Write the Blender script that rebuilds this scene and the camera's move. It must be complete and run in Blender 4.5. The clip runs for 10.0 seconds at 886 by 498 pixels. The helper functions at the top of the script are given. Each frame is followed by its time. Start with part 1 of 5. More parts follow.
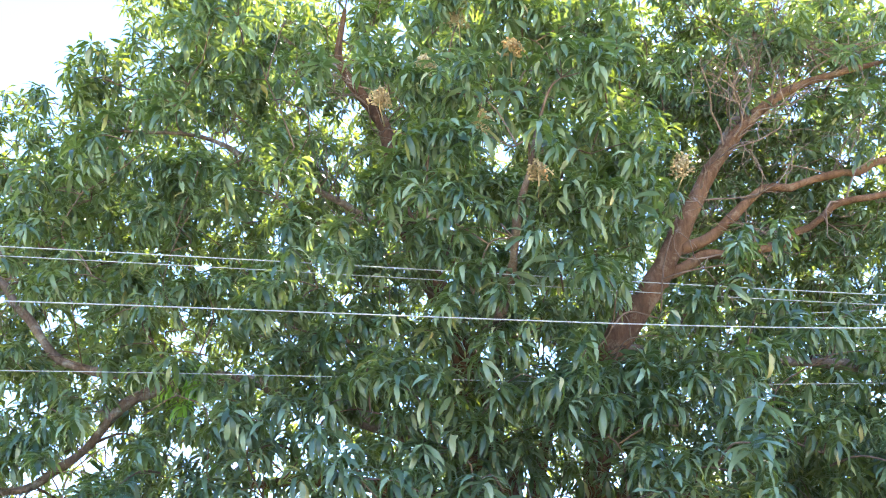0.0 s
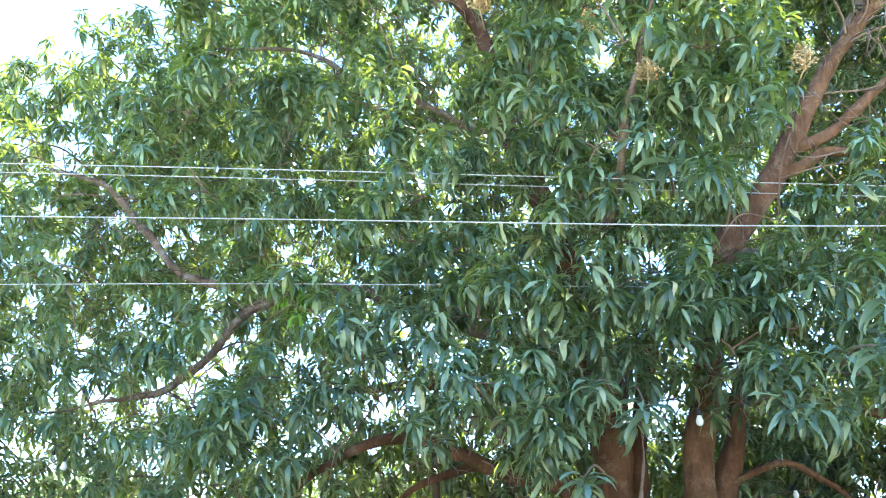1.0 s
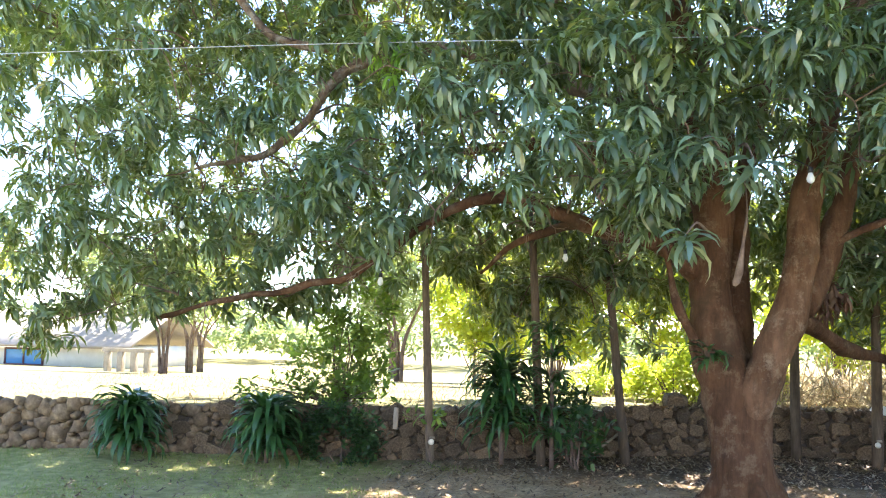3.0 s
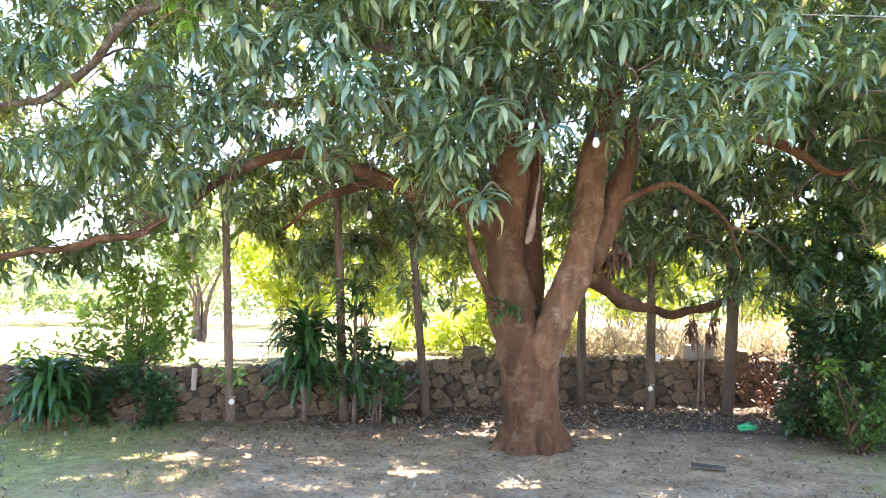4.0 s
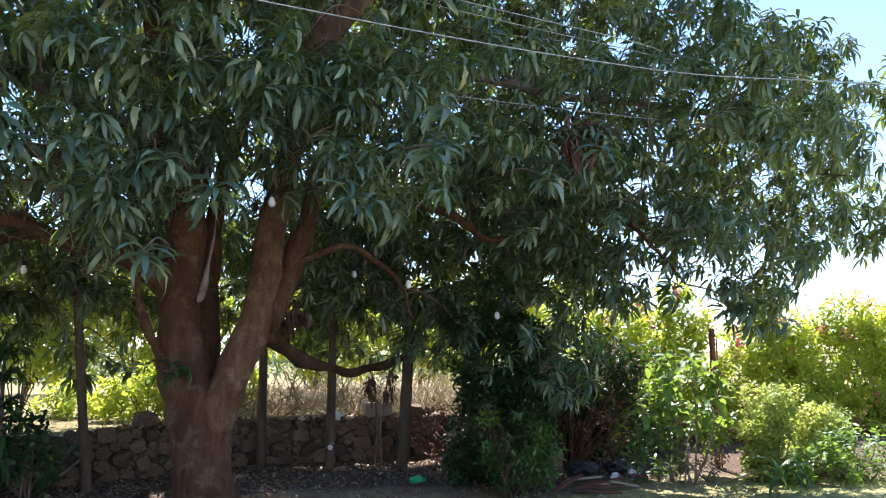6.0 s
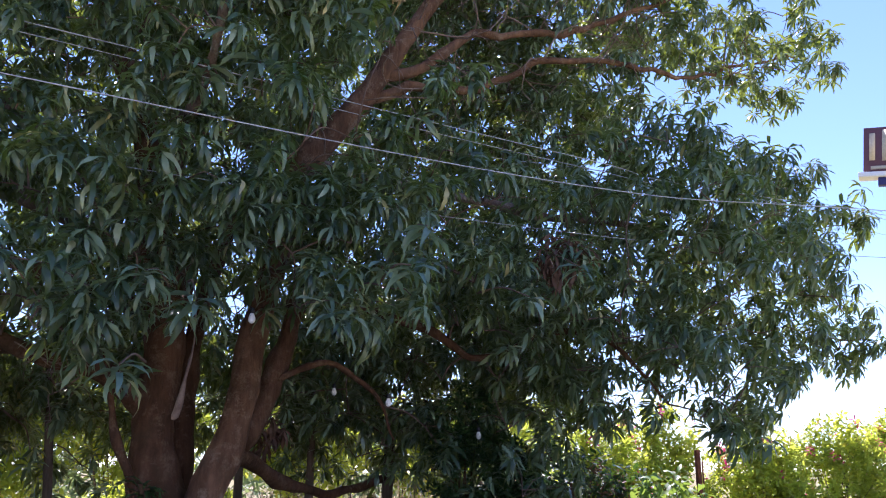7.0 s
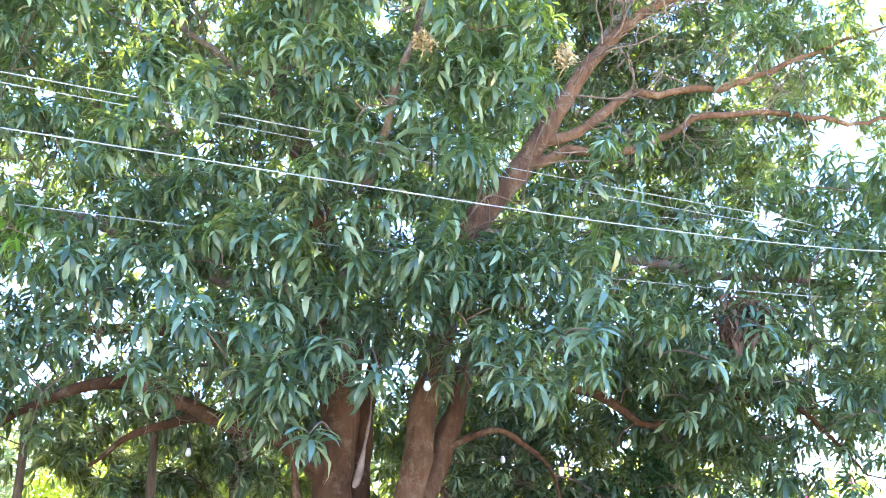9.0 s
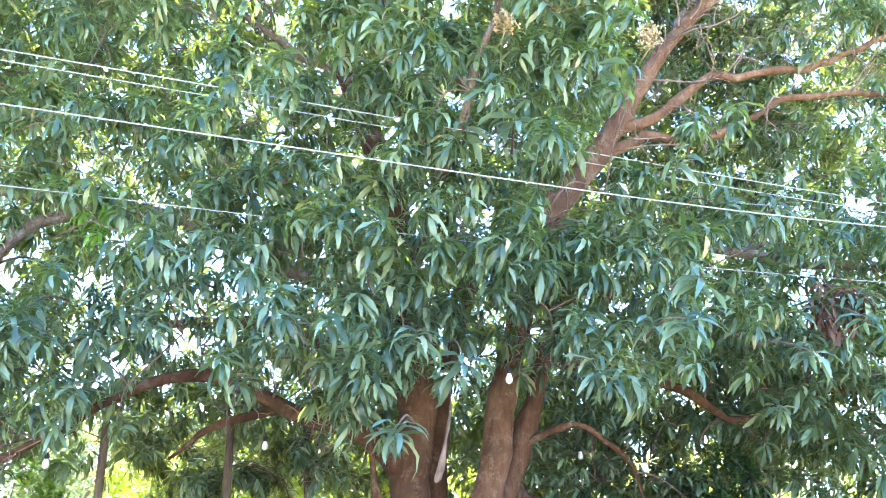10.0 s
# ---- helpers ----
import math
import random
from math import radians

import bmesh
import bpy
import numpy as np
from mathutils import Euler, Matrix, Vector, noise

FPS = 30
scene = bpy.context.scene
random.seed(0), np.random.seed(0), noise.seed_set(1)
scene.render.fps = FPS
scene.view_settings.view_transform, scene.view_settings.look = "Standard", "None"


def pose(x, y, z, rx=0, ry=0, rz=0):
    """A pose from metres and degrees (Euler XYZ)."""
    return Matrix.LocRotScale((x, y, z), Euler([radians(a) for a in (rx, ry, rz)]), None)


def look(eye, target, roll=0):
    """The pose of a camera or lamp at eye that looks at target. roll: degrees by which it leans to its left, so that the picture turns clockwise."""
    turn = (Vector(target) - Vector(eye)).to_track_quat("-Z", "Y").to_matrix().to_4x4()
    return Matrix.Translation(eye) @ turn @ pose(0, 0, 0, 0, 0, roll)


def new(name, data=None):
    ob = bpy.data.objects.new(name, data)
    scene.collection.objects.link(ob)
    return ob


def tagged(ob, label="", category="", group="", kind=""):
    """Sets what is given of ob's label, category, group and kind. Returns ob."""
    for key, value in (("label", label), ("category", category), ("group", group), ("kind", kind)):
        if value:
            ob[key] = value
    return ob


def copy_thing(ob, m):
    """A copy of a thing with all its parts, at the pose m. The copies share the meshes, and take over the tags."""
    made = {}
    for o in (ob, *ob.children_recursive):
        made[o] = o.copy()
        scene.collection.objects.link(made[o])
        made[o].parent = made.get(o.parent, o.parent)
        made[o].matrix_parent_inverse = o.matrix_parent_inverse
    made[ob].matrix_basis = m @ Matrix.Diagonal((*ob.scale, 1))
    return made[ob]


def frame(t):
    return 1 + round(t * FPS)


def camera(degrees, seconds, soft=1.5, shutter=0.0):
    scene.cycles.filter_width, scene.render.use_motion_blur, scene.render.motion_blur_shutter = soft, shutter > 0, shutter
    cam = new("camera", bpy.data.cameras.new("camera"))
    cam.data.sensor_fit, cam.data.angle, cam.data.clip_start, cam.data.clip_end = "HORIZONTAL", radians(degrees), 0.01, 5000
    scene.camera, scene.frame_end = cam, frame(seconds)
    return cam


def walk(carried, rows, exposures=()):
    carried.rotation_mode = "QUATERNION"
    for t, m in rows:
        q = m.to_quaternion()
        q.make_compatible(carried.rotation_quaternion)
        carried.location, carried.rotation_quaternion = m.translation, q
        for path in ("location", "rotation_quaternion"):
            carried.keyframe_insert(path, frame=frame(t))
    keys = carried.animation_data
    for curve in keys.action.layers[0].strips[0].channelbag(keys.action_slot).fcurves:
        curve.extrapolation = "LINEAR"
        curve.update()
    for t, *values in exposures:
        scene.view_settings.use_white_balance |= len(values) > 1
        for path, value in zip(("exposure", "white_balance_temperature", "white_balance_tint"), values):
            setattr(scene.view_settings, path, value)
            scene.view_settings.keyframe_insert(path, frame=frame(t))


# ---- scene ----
cam = camera(56.6, 10.0, 1.08)
PATH = [
    (0, (0.064, -0.17, 1.623), (-0.052, 1.587, 2.573), -1.3),
    (0.5, (0.013, -0.16, 1.621), (-0.225, 1.634, 2.472), -0.6),
    (1, (-0.04, -0.149, 1.618), (-0.395, 1.668, 2.372), 0.3),
    (1.5, (-0.093, -0.136, 1.614), (-0.591, 1.703, 2.22), 1.2),
    (2, (-0.135, -0.116, 1.61), (-0.747, 1.733, 2.063), 1.7),
    (2.2, (-0.14, -0.107, 1.61), (-0.784, 1.745, 2.001), 1.8),
    (3.3, (-0.105, -0.044, 1.609), (-0.609, 1.885, 1.763), 1.2),
    (3.5, (-0.089, -0.037, 1.609), (-0.468, 1.922, 1.744), 0.8),
    (4, (-0.036, -0.028, 1.607), (-0.183, 1.964, 1.71), 0.5),
    (4.5, (0.017, -0.031, 1.604), (0.012, 1.966, 1.7), 0.4),
    (5, (0.072, -0.05, 1.6), (0.291, 1.935, 1.707), -0.0),
    (5.5, (0.126, -0.07, 1.594), (0.564, 1.878, 1.716), -0.3),
    (6, (0.168, -0.093, 1.591), (0.735, 1.809, 1.841), -0.4),
    (6.2, (0.18, -0.102, 1.591), (0.762, 1.784, 1.912), -0.3),
    (7.3, (0.209, -0.148, 1.616), (0.787, 1.68, 2.183), -0.1),
    (7.5, (0.205, -0.151, 1.617), (0.779, 1.672, 2.204), -0.2),
    (8, (0.167, -0.146, 1.619), (0.684, 1.687, 2.229), -0.4),
    (8.5, (0.084, -0.129, 1.617), (0.46, 1.726, 2.263), 0.1),
    (9, (-0.033, -0.083, 1.612), (0.203, 1.786, 2.283), 1.1),
    (9.5, (-0.15, 0.009, 1.61), (0.007, 1.888, 2.277), 2.1),
    (10, (-0.254, 0.137, 1.611), (-0.145, 2.021, 2.27), 1.8),
]
EXPOSURES = [(0, 3.08, 5850, 19), (1, 3.33, 5600, 10), (2, 2.58, 6150, 5), (3.5, 3.32, 6600, 18), (4.5, 3.7, 6500, 20), (5.5, 2.85, 6300, 20), (6, 1.72, 6000, 20), (6.2, 1.55, 5800, 21), (7.3, 1.37, 5600, 38), (7.7, 1.47, 5600, 38), (8, 2.2, 5400, 29), (8.5, 3.05, 5300, 21), (9, 3.62, 5500, 20), (9.5, 3.85, 5500, 19), (10, 3.95, 5500, 19)]
walk(cam, [(t, look(eye, target, roll)) for t, eye, target, roll in PATH], EXPOSURES)

# ---- light ----
SUN_AZ, SUN_EL = radians(14), radians(56)
world = bpy.data.worlds.new("world")
scene.world = world
world.use_nodes = True
wn = world.node_tree.nodes
sky = wn.new("ShaderNodeTexSky")
sky.sky_type = "NISHITA"
sky.sun_disc = False
sky.sun_elevation, sky.sun_rotation = SUN_EL, SUN_AZ
sky.altitude = 1200
sky.air_density, sky.dust_density, sky.ozone_density = 1.0, 0.0, 2.5
world.node_tree.links.new(sky.outputs[0], wn["Background"].inputs[0])
wn["Background"].inputs[1].default_value = 0.11
sun_data = bpy.data.lights.new("sun", "SUN")
sun_data.energy, sun_data.angle, sun_data.color = 5.0, radians(0.53), (1.0, 0.94, 0.83)
sun = new("sun", sun_data)
sun.matrix_world = look((math.sin(SUN_AZ) * math.cos(SUN_EL) * 60, math.cos(SUN_AZ) * math.cos(SUN_EL) * 60, math.sin(SUN_EL) * 60), (0, 0, 0))

rng = np.random.default_rng(11)
rnd = random.Random(5)


# ---- materials ----
def mat(name):
    m = bpy.data.materials.new(name)
    m.use_nodes = True
    nt = m.node_tree
    return m, nt, nt.nodes["Principled BSDF"], nt.nodes["Material Output"]


def ramp(nt, fac, stops):
    r = nt.nodes.new("ShaderNodeValToRGB")
    els = r.color_ramp.elements
    while len(els) < len(stops):
        els.new(0.5)
    for e, (p, c) in zip(els, stops):
        e.position, e.color = p, (*c, 1)
    nt.links.new(fac, r.inputs[0])
    return r.outputs[0]


def noise_tex(nt, scale, detail=4.0, rough=0.55, stretch=None):
    tc = nt.nodes.new("ShaderNodeTexCoord")
    n = nt.nodes.new("ShaderNodeTexNoise")
    n.inputs["Scale"].default_value, n.inputs["Detail"].default_value, n.inputs["Roughness"].default_value = scale, detail, rough
    if stretch:
        mp = nt.nodes.new("ShaderNodeMapping")
        mp.inputs["Scale"].default_value = stretch
        nt.links.new(tc.outputs["Object"], mp.inputs[0])
        nt.links.new(mp.outputs[0], n.inputs["Vector"])
    else:
        nt.links.new(tc.outputs["Object"], n.inputs["Vector"])
    return n.outputs["Fac"]


def mixc(nt, fac, a, b, mode="MIX"):
    mx = nt.nodes.new("ShaderNodeMix")
    mx.data_type, mx.blend_type = "RGBA", mode
    for sock, val in ((mx.inputs[0], fac), (mx.inputs[6], a), (mx.inputs[7], b)):
        if isinstance(val, (int, float)):
            sock.default_value = val
        elif isinstance(val, tuple):
            sock.default_value = (*val, 1)
        else:
            nt.links.new(val, sock)
    return mx.outputs[2]


def bump(nt, bsdf, fac, strength, dist):
    b = nt.nodes.new("ShaderNodeBump")
    b.inputs["Strength"].default_value, b.inputs["Distance"].default_value = strength, dist
    nt.links.new(fac, b.inputs["Height"])
    nt.links.new(b.outputs[0], bsdf.inputs["Normal"])


def leaf_material(name, dark, mid, light, through_col, thin=0.35, rough=0.38, per_object=False, coat=0.5):
    m, nt, bsdf, out = mat(name)
    if per_object:
        rv = nt.nodes.new("ShaderNodeObjectInfo").outputs["Random"]
    else:
        rv = nt.nodes.new("ShaderNodeNewGeometry").outputs["Random Per Island"]
    col = ramp(nt, rv, [(0.0, dark), (0.5, mid), (0.965, light), (1.0, (light[0] * 1.9, light[1] * 1.25, light[2]))])
    blotch = ramp(nt, noise_tex(nt, 9.0, 3), [(0.3, (0.72, 0.72, 0.72)), (0.75, (1.25, 1.25, 1.25))])
    col = mixc(nt, 1.0, col, blotch, "MULTIPLY")
    hue = ramp(nt, noise_tex(nt, 1.1, 3), [(0.36, (0.9, 1.0, 1.08)), (0.52, (1.0, 1.0, 1.0)), (0.66, (1.18, 1.03, 0.8))])
    col = mixc(nt, 1.0, col, hue, "MULTIPLY")
    nt.links.new(col, bsdf.inputs["Base Color"])
    bsdf.inputs["Roughness"].default_value = rough
    bsdf.inputs["Specular IOR Level"].default_value = coat
    bump(nt, bsdf, noise_tex(nt, 60.0, 2), 0.25, 0.004)
    tr = nt.nodes.new("ShaderNodeBsdfTranslucent")
    tr.inputs[0].default_value = (*through_col, 1)
    tcol = mixc(nt, 0.75, col, through_col)
    nt.links.new(tcol, tr.inputs[0])
    ms = nt.nodes.new("ShaderNodeMixShader")
    ms.inputs[0].default_value = thin
    nt.links.new(bsdf.outputs[0], ms.inputs[1])
    nt.links.new(tr.outputs[0], ms.inputs[2])
    nt.links.new(ms.outputs[0], out.inputs[0])
    return m


def rough_material(name, stops, scale, rough=0.85, fine=40.0, bump_s=0.5, bump_d=0.01, stretch=None, per_object=0.0, stain=None):
    m, nt, bsdf, out = mat(name)
    f = noise_tex(nt, scale, 6, 0.6, stretch)
    col = ramp(nt, f, stops)
    g = ramp(nt, noise_tex(nt, fine, 4, 0.65, stretch), [(0.25, (0.7, 0.7, 0.7)), (0.8, (1.2, 1.2, 1.2))])
    col = mixc(nt, 1.0, col, g, "MULTIPLY")
    if stain:
        sf = ramp(nt, noise_tex(nt, scale * 0.35, 3), [(0.48, (0, 0, 0)), (0.62, (1, 1, 1))])
        col = mixc(nt, sf, col, stain)
    if per_object:
        oi = nt.nodes.new("ShaderNodeObjectInfo").outputs["Random"]
        v = ramp(nt, oi, [(0, (1 - per_object,) * 3), (1, (1 + per_object, 1 + per_object * 0.9, 1 + per_object * 0.75))])
        col = mixc(nt, 1.0, col, v, "MULTIPLY")
    nt.links.new(col, bsdf.inputs["Base Color"])
    bsdf.inputs["Roughness"].default_value = rough
    bsdf.inputs["Specular IOR Level"].default_value = 0.25
    bump(nt, bsdf, noise_tex(nt, fine * 0.6, 5, 0.7, stretch), bump_s, bump_d)
    return m


def plain_material(name, col, rough=0.5, metal=0.0, var=0.12, scale=25.0):
    m, nt, bsdf, out = mat(name)
    lo, hi = tuple(c * (1 - var) for c in col), tuple(min(1, c * (1 + var)) for c in col)
    nt.links.new(ramp(nt, noise_tex(nt, scale, 4), [(0.3, lo), (0.7, hi)]), bsdf.inputs["Base Color"])
    bsdf.inputs["Roughness"].default_value, bsdf.inputs["Metallic"].default_value = rough, metal
    return m


M_MANGO = leaf_material("mango leaf", (0.016, 0.04, 0.026), (0.055, 0.1, 0.066), (0.2, 0.275, 0.175), (0.56, 0.68, 0.04), 0.22, 0.32, coat=0.5)
# Lighter copy of the mango leaf: skylight on near sprays sits in its colour.
M_SPRAY = leaf_material("skylit mango leaf near", (0.085, 0.145, 0.105), (0.13, 0.205, 0.155), (0.18, 0.265, 0.17), (0.28, 0.42, 0.09), 0.22, 0.3, True)
M_DEAD = leaf_material("dead leaf", (0.08, 0.04, 0.027), (0.15, 0.078, 0.05), (0.23, 0.135, 0.085), (0.3, 0.14, 0.06), 0.2, 0.7)
# Leaf colour raised to carry the sunlight on hedge and field-edge plants.
M_SUNNY = leaf_material("sun-brightened shrub leaf", (0.11, 0.17, 0.02), (0.21, 0.29, 0.035), (0.34, 0.41, 0.06), (0.82, 0.88, 0.08), 0.5, 0.5)
# Distance haze on far trees and woods is mixed into this leaf colour.
M_PALE = leaf_material("haze-paled far leaf", (0.1, 0.15, 0.06), (0.16, 0.22, 0.1), (0.24, 0.3, 0.15), (0.4, 0.5, 0.15), 0.35, 0.6)
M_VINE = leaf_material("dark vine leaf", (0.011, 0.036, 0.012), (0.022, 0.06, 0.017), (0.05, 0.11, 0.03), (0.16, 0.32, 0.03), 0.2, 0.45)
# Next two leaf colours hold shade, then full sun, on the shrubs.
M_MIDGREEN = leaf_material("shade-darkened shrub leaf", (0.025, 0.07, 0.016), (0.05, 0.12, 0.028), (0.095, 0.19, 0.045), (0.28, 0.45, 0.05), 0.32, 0.45)
M_YELLOW = leaf_material("sun-brightened pale yellow leaf", (0.17, 0.24, 0.04), (0.3, 0.37, 0.08), (0.42, 0.48, 0.14), (0.6, 0.66, 0.12), 0.45, 0.55)
M_FRESH = leaf_material("fresh shrub leaf", (0.06, 0.13, 0.025), (0.1, 0.2, 0.04), (0.17, 0.28, 0.055), (0.4, 0.55, 0.06), 0.38, 0.45)
M_YOUNG = leaf_material("young mango leaf", (0.1, 0.22, 0.03), (0.16, 0.33, 0.05), (0.22, 0.42, 0.07), (0.5, 0.75, 0.05), 0.4, 0.4)
M_STRAP = leaf_material("strap leaf", (0.016, 0.055, 0.02), (0.032, 0.095, 0.03), (0.075, 0.17, 0.045), (0.2, 0.4, 0.05), 0.25, 0.3)
M_PINK = leaf_material("pink bract", (0.6, 0.03, 0.13), (0.7, 0.05, 0.2), (0.8, 0.1, 0.3), (0.9, 0.1, 0.3), 0.3, 0.6)
M_STRAW = leaf_material("dry weed", (0.12, 0.085, 0.05), (0.25, 0.195, 0.115), (0.42, 0.345, 0.22), (0.5, 0.4, 0.22), 0.2, 0.8)
M_GRASS = leaf_material("short grass", (0.12, 0.17, 0.04), (0.2, 0.26, 0.06), (0.34, 0.36, 0.12), (0.4, 0.5, 0.08), 0.3, 0.6)
M_LITTER = leaf_material("fallen leaf", (0.09, 0.055, 0.032), (0.25, 0.165, 0.095), (0.5, 0.4, 0.27), (0.35, 0.2, 0.08), 0.12, 0.6)
M_PANICLE = leaf_material("flower panicle", (0.4, 0.29, 0.15), (0.52, 0.4, 0.22), (0.62, 0.5, 0.3), (0.6, 0.45, 0.2), 0.2, 0.8)


def bark_material(name, tone):
    m, nt, bsdf, out = mat(name)
    base = ramp(nt, noise_tex(nt, 2.2, 7, 0.65, (1, 1, 0.45)), [(0.3, (0.058, 0.034, 0.022)), (0.5, (0.128, 0.077, 0.05)), (0.72, (0.2, 0.13, 0.09))])
    streak = ramp(nt, noise_tex(nt, 16, 6, 0.7, (1, 1, 0.14)), [(0.32, (0.5, 0.47, 0.45)), (0.6, (1.1, 1.1, 1.1))])
    col = mixc(nt, 0.75, base, streak, "MULTIPLY")
    pale = ramp(nt, noise_tex(nt, 5, 7, 0.8), [(0.52, (0, 0, 0)), (0.66, (0.8, 0.8, 0.8))])
    col = mixc(nt, pale, col, (0.23, 0.19, 0.15))
    moss = ramp(nt, noise_tex(nt, 1.6, 5, 0.7), [(0.54, (0, 0, 0)), (0.68, (0.7, 0.7, 0.7))])
    col = mixc(nt, moss, col, (0.07, 0.055, 0.035))
    col = mixc(nt, 1.0, col, tone, "MULTIPLY")
    nt.links.new(col, bsdf.inputs["Base Color"])
    bsdf.inputs["Roughness"].default_value = 0.92
    bsdf.inputs["Specular IOR Level"].default_value = 0.2
    ht = mixc(nt, 0.5, streak, ramp(nt, noise_tex(nt, 34, 7, 0.75), [(0.2, (0, 0, 0)), (0.8, (1, 1, 1))]))
    bump(nt, bsdf, ht, 1.0, 0.018)
    return m


M_BARK = bark_material("mango bark", (0.84, 0.69, 0.55))
# Same bark, toned lighter: light on the stem and upper limbs is in the tone.
M_STEM = bark_material("tan lit stem bark", (1.15, 1.0, 0.84))
M_LIMB = bark_material("pale lit limb bark", (1.5, 1.75, 2.0))
M_TWIG = rough_material("twig bark", [(0.3, (0.11, 0.07, 0.05)), (0.7, (0.24, 0.17, 0.13))], 6.0, 0.9, 50.0)
M_BARE = rough_material("bare twig bark", [(0.3, (0.14, 0.095, 0.07)), (0.7, (0.29, 0.21, 0.165))], 6.0, 0.9, 50.0)
M_POST = rough_material("weathered post", [(0.3, (0.065, 0.045, 0.03)), (0.7, (0.19, 0.14, 0.098))], 5.0, 0.9, 40.0, 0.7, 0.012, (1, 1, 0.2), 0.2)
M_STONE = rough_material("field stone", [(0.25, (0.062, 0.041, 0.026)), (0.5, (0.15, 0.105, 0.066)), (0.8, (0.3, 0.225, 0.15))], 5.0, 0.9, 20.0, 0.45, 0.012, None, 0.38)
M_CORE = rough_material("wall earth", [(0.3, (0.06, 0.045, 0.035)), (0.7, (0.14, 0.11, 0.085))], 6.0, 0.95, 40.0)
M_WHITE = plain_material("white plastic", (0.8, 0.8, 0.78), 0.3, 0, 0.05)
M_GLOBE = plain_material("frosted bulb", (0.82, 0.82, 0.8), 0.25, 0, 0.03)
M_CORD = plain_material("dark cord", (0.02, 0.02, 0.022), 0.6)
M_WIRE = rough_material("aluminium cable", [(0.3, (0.28, 0.29, 0.3)), (0.7, (0.48, 0.49, 0.5))], 8.0, 0.5, 60.0, 0.2, 0.002)
M_RUST = rough_material("rust", [(0.3, (0.1, 0.035, 0.022)), (0.7, (0.24, 0.085, 0.05))], 9.0, 0.85, 50.0)
M_CONCRETE = rough_material("concrete block", [(0.3, (0.27, 0.23, 0.19)), (0.7, (0.42, 0.36, 0.3))], 6.0, 0.9, 60.0, 0.5, 0.004)
M_PLANK = rough_material("grey plank", [(0.3, (0.22, 0.17, 0.12)), (0.7, (0.4, 0.33, 0.25))], 8.0, 0.85, 60.0, 0.5, 0.004, (1, 1, 0.1))
M_GREEN = plain_material("green plastic", (0.02, 0.38, 0.14), 0.35)
M_BLACK = plain_material("black plastic bag", (0.02, 0.02, 0.022), 0.55)
M_HOUSE = plain_material("cream plaster", (0.72, 0.68, 0.6), 0.85, 0, 0.08, 2.0)
# Pale colour chosen so the unseen wall throws sunlight back onto the leaves.
M_BOUNCE = plain_material("pale bounce wall", (0.5, 0.5, 0.49), 0.9, 0, 0.06, 1.5)
M_ROOF = plain_material("grey roof sheet", (0.3, 0.26, 0.23), 0.7, 0, 0.1, 3.0)
M_BLUE = plain_material("blue shutter", (0.06, 0.22, 0.45), 0.4)
M_DARK = plain_material("dark opening", (0.03, 0.03, 0.035), 0.6)
M_SIGN = plain_material("brown sign panel", (0.12, 0.045, 0.05), 0.5)
M_BEIGE = plain_material("beige sign panel", (0.62, 0.5, 0.33), 0.5)
M_NAVY = plain_material("navy steel", (0.03, 0.03, 0.14), 0.5)


# ---- mesh helpers ----
def np_mesh(name, verts, faces, smooth=True):
    """faces: list of integer arrays (n, 3) or (n, 4)."""
    me = bpy.data.meshes.new(name)
    verts = np.asarray(verts, dtype=np.float32)
    faces = [np.asarray(f, dtype=np.int32) for f in faces if len(f)]
    sizes = np.concatenate([np.full(len(f), f.shape[1], dtype=np.int32) for f in faces])
    flat = np.concatenate([f.ravel() for f in faces])
    me.vertices.add(len(verts))
    me.vertices.foreach_set("co", verts.ravel())
    me.loops.add(len(flat))
    me.loops.foreach_set("vertex_index", flat)
    me.polygons.add(len(sizes))
    me.polygons.foreach_set("loop_start", np.concatenate([[0], np.cumsum(sizes)[:-1]]).astype(np.int32))
    me.polygons.foreach_set("use_smooth", np.full(len(sizes), smooth))
    me.update(calc_edges=True)
    return me


class Soup:
    """Gathers pieces of geometry for one mesh."""

    def __init__(self):
        self.v, self.f3, self.f4, self.n = [], [], [], 0

    def add(self, v, f3=None, f4=None):
        v = np.asarray(v, dtype=np.float32).reshape(-1, 3)
        if f3 is not None and len(f3):
            self.f3.append(np.asarray(f3) + self.n)
        if f4 is not None and len(f4):
            self.f4.append(np.asarray(f4) + self.n)
        self.v.append(v)
        self.n += len(v)

    def mesh(self, name, smooth=True):
        fs = [np.concatenate(f) for f in (self.f3, self.f4) if f]
        return np_mesh(name, np.concatenate(self.v), fs, smooth)


def empty(name, loc, label, category, group="", kind=""):
    ob = new(name)
    ob.location = loc
    ob.empty_display_size = 0.1
    return tagged(ob, label, category, group, kind)


def part(name, me, material, parent=None, label="", kind=""):
    """Links a mesh as one object; under parent, in world coordinates."""
    if isinstance(me, Soup):
        me = me.mesh(name)
    if material and not me.materials:
        me.materials.append(material)
    ob = new(name, me)
    if parent:
        ob.parent = parent
        ob.matrix_parent_inverse = (Matrix.Translation(parent.location) if parent.type == "EMPTY" else Matrix.Identity(4)).inverted()
    return tagged(ob, label, "", "", kind)


